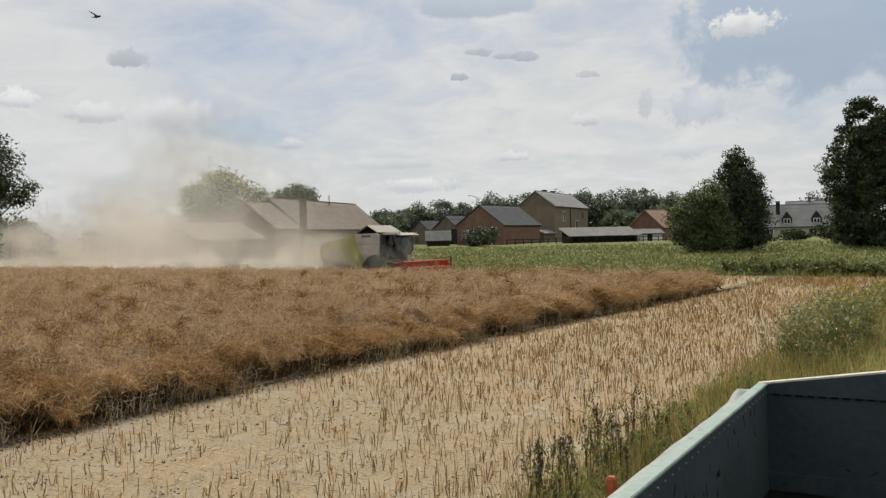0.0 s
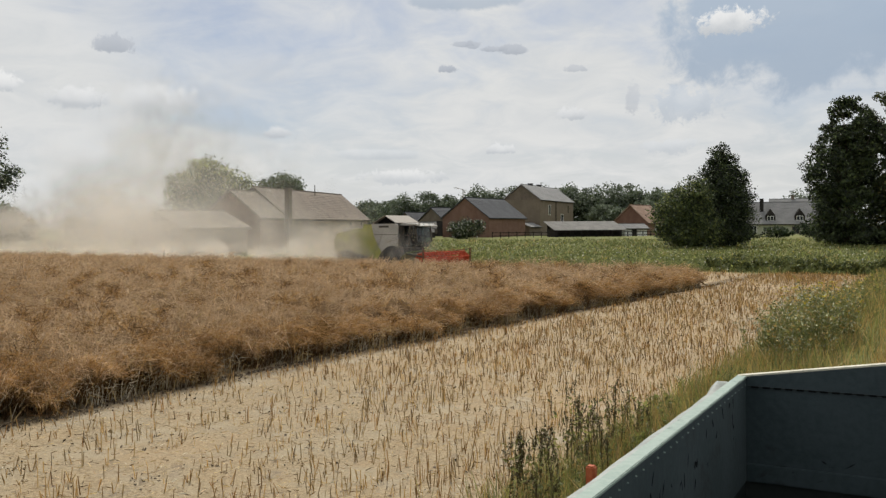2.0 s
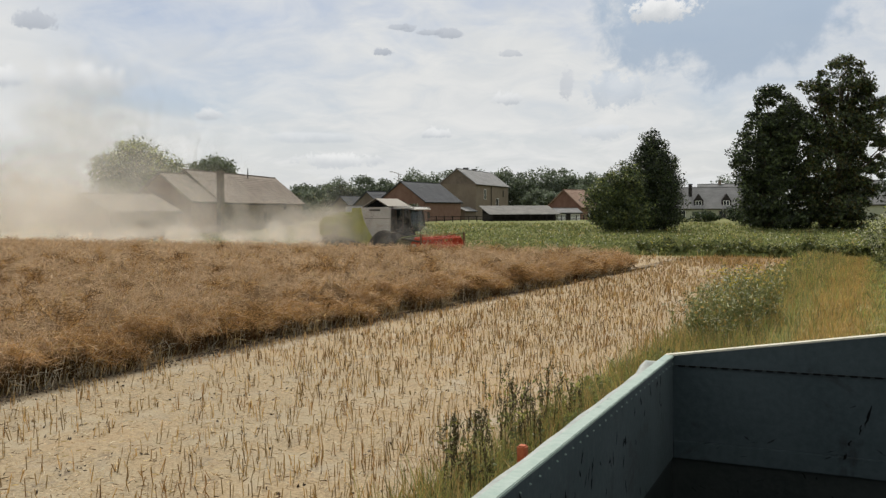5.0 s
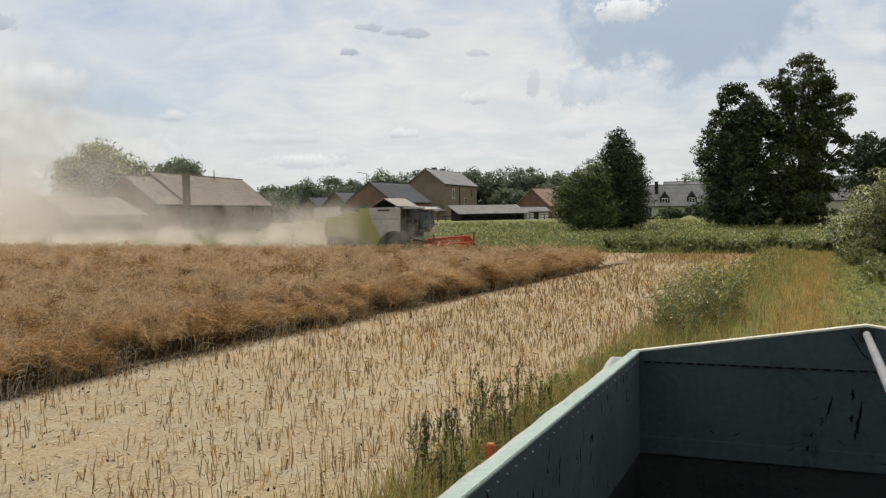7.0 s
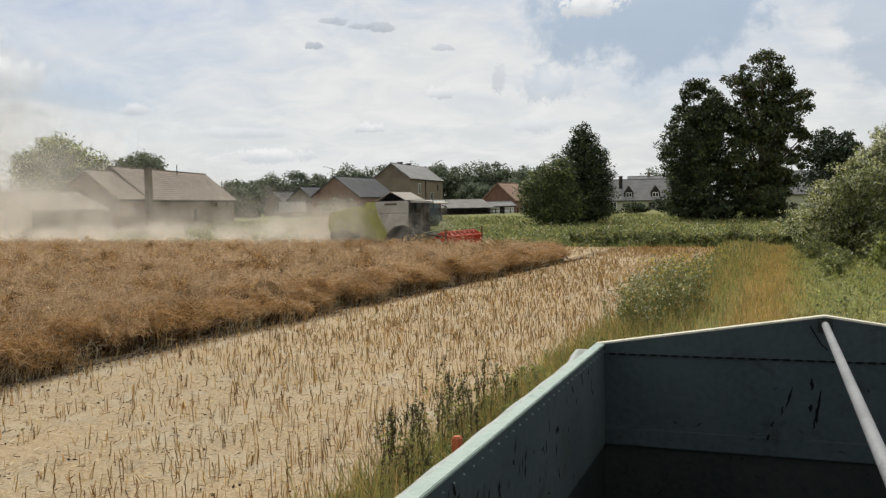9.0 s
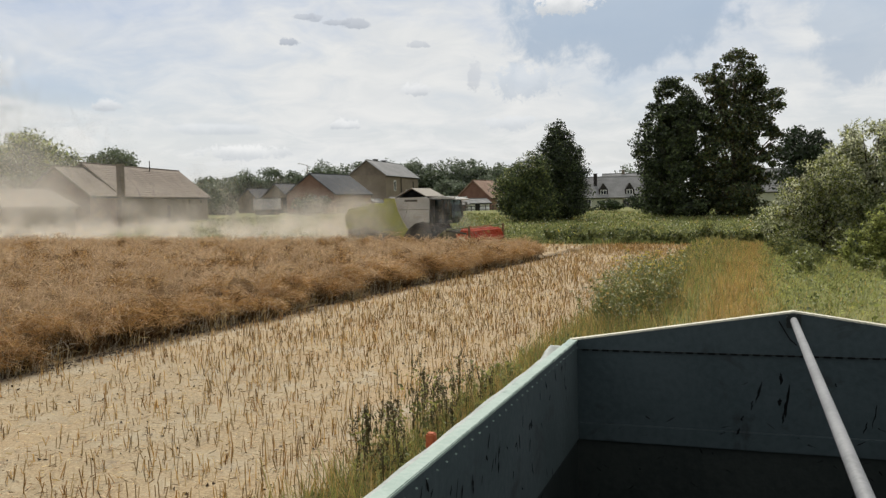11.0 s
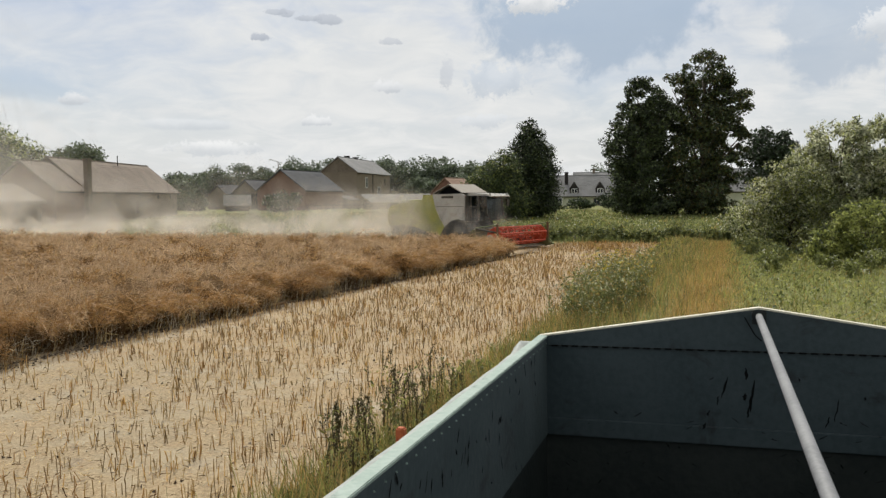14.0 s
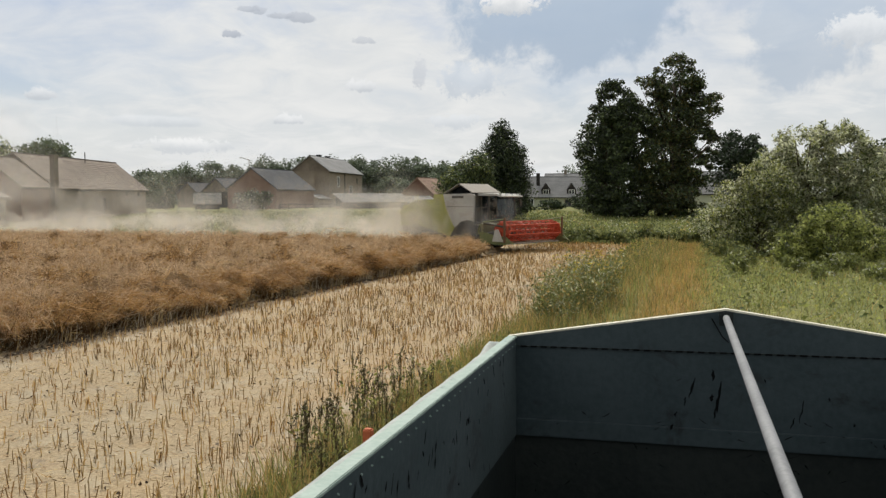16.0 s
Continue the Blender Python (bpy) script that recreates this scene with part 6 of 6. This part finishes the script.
def weed_plant(name, label, at, height, spread, stems, leafy, seed, seed_heads=0.0, flower="", leaf_size=0.06, mats=("weed", "leaf_mid"), group="", bushy=0.0):
    """Upright weeds: branching stems with leaves, dark seed spikes or flower heads."""
    rng = np.random.RandomState(seed)
    x, y = at
    z = float(rise(x, y))
    t = empty(name, pose(x, y, z), label, "weed", group)
    Bs, Ts, Wd = [], [], []
    C, S, I = [], [], []
    FC, FS = [], []
    SC, SS = [], []
    for k in range(stems):
        a, r = rng.uniform(0, 6.28), spread * np.sqrt(rng.rand())
        b = np.array([r * np.cos(a), r * np.sin(a), 0])
        h = height * rng.uniform(0.55, 1.0)
        sway = 0.06 if seed_heads else 0.13
        tip = b + np.array([rng.normal(0, sway) * h, rng.normal(0, sway) * h, h])
        Bs.append(b), Ts.append(tip), Wd.append(0.014)
        nb = (1 + int(2 * rng.rand())) if seed_heads else 4 + int(4 * rng.rand())
        tops = [(b, tip)]
        for j in range(nb):
            f = rng.uniform(0.35, 0.85)
            p = b + (tip - b) * f
            q = p + np.array([rng.normal(0, sway), rng.normal(0, sway), rng.uniform(0.12, 0.30)]) * height
            Bs.append(p), Ts.append(q), Wd.append(0.008)
            tops.append((p, q))
        nl = int(leafy * rng.uniform(0.7, 1.3))
        f = rng.rand(nl) ** (0.8 if bushy else 1.5)
        pts = b + (tip - b) * f[:, None] + rng.normal(0, 0.05 + bushy * 0.09, (nl, 3)) * np.array([1, 1, 0.7]) * height
        C.append(pts), S.append(rng.uniform(0.6, 1.5, nl) * leaf_size)
        if rng.rand() < seed_heads:
            for p, q in tops:
                m = 40
                f = np.round(rng.uniform(0.35, 1.0, m) * 11) / 11
                SC.append(p + (q - p) * f[:, None] + rng.normal(0, 0.009, (m, 3)))
                SS.append(rng.uniform(0.016, 0.032, m))
        elif flower and rng.rand() < 0.5:
            for p, q in tops[:3]:
                m = 10
                FC.append(q + rng.normal(0, 0.035, (m, 3)) * np.array([1, 1, 0.25]))
                FS.append(rng.uniform(0.025, 0.05, m))
    me = ribbons("stem", Bs, Ts, Wd, ["weed_seed" if seed_heads > 0.4 else "weed"], None, 0.1, seed)
    ob = tagged(new("stem", me), kind="stuff")
    ob.parent = t
    C, S = np.concatenate(C), np.concatenate(S)
    ok = C[:, 2] > 0.02
    me = flakes("foliage", C[ok], S[ok], list(mats), rng.choice(len(mats), ok.sum()), seed + 1, aspect=1.4)
    ob = tagged(new("foliage", me), kind="stuff")
    ob.parent = t
    if SC:
        me = flakes("seed_spike", np.concatenate(SC), np.concatenate(SS), ["weed_seed"], None, seed + 2)
        ob = tagged(new("seed_spike", me), "dark brown seed spikes", kind="stuff")
        ob.parent = t
    if FC:
        me = flakes("blossom", np.concatenate(FC), np.concatenate(FS), [flower], None, seed + 3)
        ob = tagged(new("blossom", me), kind="stuff")
        ob.parent = t
    return t


def build_weeds():
    rng = random.Random(77)
    # dock with dark seed spikes beside the trailer
    for k in range(15):
        x, y = -4.2 + rng.uniform(-0.5, 0.6), 7.3 + k * 0.30 + rng.uniform(-0.2, 0.2)
        weed_plant("dock_plant", "dock with dark brown seed spikes at the field edge", (x, y), rng.uniform(0.7, 1.05), 0.24, 6, 16, 200 + k, seed_heads=0.9, leaf_size=0.05, mats=("weed", "grass"), group="docks at the field edge")
    for k in range(22):
        x, y = -3.7 + rng.uniform(-0.4, 0.8), 6.5 + k * 0.5 + rng.uniform(-0.3, 0.3)
        weed_plant("verge_weed", "leafy green weed on the verge", (x, y), rng.uniform(0.25, 0.5), 0.35, 8, 34, 240 + k, leaf_size=0.05, mats=("weed", "grass", "leaf_light"), group="verge weeds", bushy=0.3)
    # large thistles and mugwort by the stubble
    for k in range(13):
        x, y = -3.05 + rng.uniform(-0.5, 0.5) + 0.02 * k, 19.8 + k * 0.50 + rng.uniform(-0.2, 0.2)
        weed_plant("mugwort", "tall grey-green mugwort clump", (x, y), rng.uniform(1.1, 1.85), 0.5, 22, 34, 300 + k, flower="flower_yellow" if k in (5, 7, 9, 10, 11) else "flower_white" if k == 6 else "", leaf_size=0.06, mats=("weed", "grass", "dry_grass", "leaf_grey", "weed"), group="tall weeds by the stubble", bushy=0.12)
    for k in range(26):
        y = 26.5 + k * 1.15 + rng.uniform(-0.4, 0.4)
        x = float(verge_x(y)) + rng.uniform(-0.2, 0.9)
        weed_plant("verge_weed", "weedy tuft with yellow heads on the verge", (x, y), rng.uniform(0.35, 0.75), 0.55, 8, 40, 330 + k, flower="flower_yellow" if k % 3 == 0 else "", leaf_size=0.075, mats=("weed", "grass", "grass"), group="verge weeds", bushy=0.25)
    # belt of nettles and weeds along the meadow's near edge
    for k in range(44):
        x = -13.5 + k * 0.42 + rng.uniform(-0.3, 0.3)
        y = 58.8 + rng.uniform(-0.9, 3.2)
        weed_plant("meadow_weed", "dark green nettles along the meadow edge", (x, y), rng.uniform(0.55, 1.15) * (1.5 if k % 11 == 4 else 1), 0.5, 9, 90, 400 + k, leaf_size=0.14, mats=("weed", "leaf_mid", "grass"), group="weed belt", bushy=0.5, flower="flower_white" if k % 5 == 0 else "")
    # umbels and tall grass at the foot of the bushes
    for k in range(16):
        x, y = 2.0 + rng.uniform(0, 6.5), 35.5 + rng.uniform(-1.5, 3.5)
        weed_plant("hogweed", "hogweed with flat white umbels", (x, y), rng.uniform(0.6, 1.0), 0.3, 6, 50, 460 + k, flower="flower_white", leaf_size=0.11, mats=("weed", "leaf_light"), group="hogweed by the bushes", bushy=0.5)
    for k in range(14):
        x, y = 1.6 + rng.uniform(0, 1.6), 40 + k * 1.2
        weed_plant("verge_weed", "leafy green weed on the verge", (x, y), rng.uniform(0.6, 1.1), 0.5, 10, 90, 490 + k, leaf_size=0.1, mats=("weed", "leaf_mid", "grass"), group="verge weeds", bushy=0.6)


build_weeds()


# ---- dust ----
def dust_material(name, alpha, colour):
    m = bpy.data.materials.new(name)
    m.use_nodes = True
    N = Nodes(m.node_tree)
    at = N.n("ShaderNodeAttribute")
    at.attribute_name = "wisp_fade"
    a = N.math("MULTIPLY", N.ramp(at.outputs["Fac"], 0.0, 1.0), alpha)
    d = N.n("ShaderNodeBsdfDiffuse", {"Color": (*colour, 1)}).outputs[0]
    tr = N.n("ShaderNodeBsdfTranslucent", {"Color": (*colour, 1)}).outputs[0]
    body = N.n("ShaderNodeMixShader", {0: 0.5, 1: d, 2: tr}).outputs[0]
    sh = N.n("ShaderNodeMixShader", {0: a, 1: N.n("ShaderNodeBsdfTransparent").outputs[0], 2: body}).outputs[0]
    N.n("ShaderNodeOutputMaterial", {0: sh})
    M[name] = m


dust_material("dust_near", 0.10, (0.62, 0.57, 0.49))
dust_material("dust_thin", 0.082, (0.64, 0.60, 0.54))
dust_material("dust_high", 0.036, (0.66, 0.63, 0.57))
dust_material("dust_thick", 0.25, (0.66, 0.62, 0.55))
scene.cycles.transparent_max_bounces = 320


def puff_mesh(mat, n, sx, sy, sz, size, seed):
    """A puff of dust: drifting wisps that thin out towards their rims."""
    rng = np.random.RandomState(seed)
    V, F, D = [], [], []
    seg = 10
    for k in range(n):
        c = rng.normal(size=3) * np.array([sx, sy, sz]) * 0.5
        nrm = rng.normal(size=3) * np.array([1, 1, 0.35])
        nrm /= np.linalg.norm(nrm)
        u = np.cross(nrm, [0.1, 0.2, 1.0])
        u /= np.linalg.norm(u)
        v = np.cross(nrm, u)
        r = size * rng.uniform(0.6, 1.5)
        ru, rv = r * rng.uniform(0.9, 1.6), r * rng.uniform(0.6, 1.0)
        o = len(V)
        V.append(c)
        D.append(1.0)
        for ring, dens in ((0.5, 0.55), (1.0, 0.0)):
            for j in range(seg):
                a = j * 2 * np.pi / seg
                w = ring * (1 + 0.22 * np.sin(3 * a + k) * (ring > 0.6))
                V.append(c + u * np.cos(a) * ru * w + v * np.sin(a) * rv * w + nrm * 0.12 * r * np.sin(2 * a + k) * ring)
                D.append(dens)
        for j in range(seg):
            j2 = (j + 1) % seg
            F.append((o, o + 1 + j, o + 1 + j2))
            F.append((o + 1 + j, o + 1 + seg + j, o + 1 + seg + j2))
            F.append((o + 1 + j, o + 1 + seg + j2, o + 1 + j2))
    me = mesh_from("dust_puff", V, F, 3, [mat], smooth=True)
    at = me.attributes.new("wisp_fade", "FLOAT", "POINT")
    at.data.foreach_set("value", np.asarray(D, np.float32))
    return me


DUST = []     # (object, kind, numbers) for the motions


def build_dust():
    rng = random.Random(9)
    low = [puff_mesh("dust_thick", 26, 3.2, 1.6, (0.6, 1.1, 1.7)[k], (0.75, 0.85, 0.95)[k], 600 + k) for k in range(3)]
    mid = [puff_mesh("dust_thin", 30, 4.5, 2.4, 2.4, 1.5, 610 + k) for k in range(3)]
    high = [puff_mesh("dust_high", 46, 6.5, 3.0, 5.0, 3.0, 620 + k) for k in range(3)]

    def add(me, kind, label, *nums):
        ob = tagged(new("dust_puff", me), label, "dust", "dust cloud", "stuff")
        ob.visible_shadow = False
        DUST.append((ob, kind, nums))

    for k in range(26):
        u = k / 25
        add(low[k % 3], "wake", "low thick beige dust behind the harvester", u, rng.uniform(-1.6, 1.2), 0.75 + rng.uniform(0, 0.5), rng.uniform(0, 360))
    for k in range(22):
        u = (k + 0.5) / 22
        add(mid[k % 3], "wake", "drifting beige dust over the cut field", u ** 1.15, rng.uniform(-1.5, 3.0), 1.1 + rng.uniform(0, 0.9) + 1.7 * (1 - u), rng.uniform(0, 360))
    for k in range(9):
        f = k / 8
        add(high[k % 3], "plume", "tall thin plume of rising dust", -66 + rng.uniform(-3.5, 3.5) + 2 * f, 56 + rng.uniform(-2, 2), 2.5 + 9.5 * f, rng.uniform(0, 360))
    for k in range(14):
        add(mid[k % 3], "plume", "hazy dust hanging over the field", -92 + 2.6 * k + rng.uniform(-1, 1), 54 + rng.uniform(-2, 3), 2.2 + rng.uniform(0, 3.0), rng.uniform(0, 360))
    for k in range(6):
        add(mid[k % 3], "plume", "dense beige dust billowing over the field", -67 + rng.uniform(-8, 4), 54 + rng.uniform(-1.5, 2), 1.6 + rng.uniform(0, 4.2), rng.uniform(0, 360))
    for k in range(11):
        add(high[k % 3], "plume", "thin veil of dust before the barns", -84 + 3.4 * k + rng.uniform(-1, 1), 55 + rng.uniform(-1, 3), 2.6 + rng.uniform(0, 2.0), rng.uniform(0, 360))
    near = [puff_mesh("dust_near", 24, 2.6, 0.8, 1.4, 1.25, 640 + k) for k in range(3)]
    for k, (x, y, z) in enumerate([(-5.8, -1.6, 1.4), (-4.6, -2.2, 1.7), (-3.4, -2.2, 2.0), (-6.6, -0.8, 1.1), (-2.2, -2.2, 1.1), (-6.8, 0.6, 2.0), (-5.2, -2.2, 2.5)]):
        add(near[k % 3], "with", "dust round the harvester", x, y, z, 0)
    wisp = [puff_mesh("dust_thin", 18, 1.3, 0.7, 0.8, 0.7, 650 + k) for k in range(2)]
    for k, (x, y, z) in enumerate([(1.9, -1.7, 1.5), (2.5, -0.9, 1.6), (1.1, -1.9, 1.3)]):
        add(wisp[k % 2], "with", "dust rising at the feeder", x, y, z, 0)


build_dust()


# ---- swallow ----
def build_bird():
    b = empty("swallow", pose(0, 20, 10), "small dark swallow in flight", "bird")
    bm = B()
    bmesh.ops.create_uvsphere(bm, u_segments=12, v_segments=8, radius=1.0)
    bmesh.ops.transform(bm, matrix=Matrix.Diagonal((0.085, 0.022, 0.022, 1)), verts=bm.verts)
    part("body", bm, "weed_seed", b, smooth=True)
    for s in (1, -1):
        bm = B()
        prof = [(0.03, 0.0), (0.01, 0.07 * s), (-0.05, 0.15 * s), (-0.055, 0.145 * s), (-0.03, 0.06 * s), (-0.025, 0.0)]
        lo = [bm.verts.new((x, y, abs(y) * 0.5)) for x, y in prof]
        hi = [bm.verts.new((x, y, abs(y) * 0.5 + 0.004)) for x, y in prof]
        bm.faces.new(lo), bm.faces.new(hi[::-1])
        for i in range(6):
            bm.faces.new((lo[i], lo[(i + 1) % 6], hi[(i + 1) % 6], hi[i]))
        bmesh.ops.recalc_face_normals(bm, faces=bm.faces)
        part("wing", bm, "weed_seed", b)
        bm = B()
        tube(bm, (-0.07, 0.004 * s, 0), (-0.13, 0.022 * s, 0), 0.009, 0.002, 6)
        part("tail_feather", bm, "weed_seed", b)
    return b


swallow = build_bird()


# ---- what moves ----
# seconds, place of the front axle, heading, metres driven
COMBINE_ROWS = [
    (0, -37.34, 51.75, -7.0, 0.00),
    (1, -35.93, 51.75, -6.8, 1.39),
    (2, -34.36, 51.74, -6.6, 2.94),
    (3, -32.67, 51.73, -6.3, 4.60),
    (4, -31.14, 51.73, -6.1, 6.11),
    (4.5, -30.36, 51.72, -6.0, 6.89),
    (7, -26.37, 51.73, -5.4, 10.79),
    (8, -24.82, 51.72, -5.2, 12.30),
    (9, -23.23, 51.73, -5.0, 13.86),
    (11.5, -19.20, 51.77, -7.0, 17.79),
    (12, -18.45, 51.84, -9.0, 18.49),
    (12.5, -17.56, 51.67, -11.0, 19.36),
    (13, -16.67, 51.52, -14.5, 20.23),
    (13.5, -15.82, 51.31, -18.0, 21.09),
    (14, -15.03, 51.09, -20.5, 21.91),
    (14.5, -14.25, 50.87, -23.0, 22.72),
    (15, -13.54, 50.63, -24.3, 23.47),
    (15.5, -12.85, 50.40, -25.7, 24.20),
    (16, -12.17, 50.17, -27.0, 24.91),
]


def combine_at(t):
    ts = [r[0] for r in COMBINE_ROWS]
    return [float(np.interp(t, ts, [r[k] for r in COMBINE_ROWS])) for k in (1, 2, 3, 4)]


def motions():
    walk(combine, [(r[0], pose(r[1], r[2], 0.0, 0, 0, r[3])) for r in COMBINE_ROWS])
    steps = [k * 0.5 for k in range(33)]
    for wh, x, y, r in combine_wheels:
        walk(wh, [(t, pose(x, y, r, 0, math.degrees(combine_at(t)[3] / r), 0)) for t in steps])
    def lift(t):
        return float(np.interp(t, [14.2, 14.8, 15.5, 16], [0.0, 0.06, 0.26, 0.42]))

    walk(combine_header, [(t, pose(-0.75, 0, lift(t))) for t in steps])
    walk(combine_reel, [(t, pose(3.6, 0, 0.83 + lift(t), 0, 110.0 * t, 0)) for t in steps])
    walk(swallow, [(0, pose(-13.44, 9.11, 7.36, 0, 0, 10)), (0.1, pose(-13.43, 10.83, 7.2, 0, 0, 10)), (0.2, pose(-13.39, 13.07, 7.3, 0, 0, 10)), (0.5, pose(-10.87, 19.38, 10.95, 0, 0, 10)), (1.5, pose(19.1, 15.4, 17.9, 0, 0, -20)), (16, pose(149.1, -40.6, 30.9, 0, 0, -20))])
    every = [k * 2.0 for k in range(9)]
    for ob, kind, nums in DUST:
        rows = []
        for t in every:
            x, y, a, _ = combine_at(t)
            rear = x - 6.5
            if kind == "wake":
                u, dy, z, turn = nums
                start = -92 + 1.2 * t
                rows.append((t, pose(start + (rear - start) * u, y + 0.6 + dy - 1.2 * (1 - u), z + 0.03 * t * (1 - u), 0, 0, turn + 4 * t * (1 - u))))
            elif kind == "plume":
                px, py, z, turn = nums
                rows.append((t, pose(px - 0.35 * t - 0.04 * t * z * 0.3, py, z * (1 + 0.012 * t), 0, 0, turn + 3 * t)))
            else:
                ox, oy, oz, turn = nums
                h = radians(a)
                rows.append((t, pose(x + ox * math.cos(h) - oy * math.sin(h), y + ox * math.sin(h) + oy * math.cos(h), oz, 0, 0, a + 8 * math.sin(t))))
        walk(ob, rows)


motions()
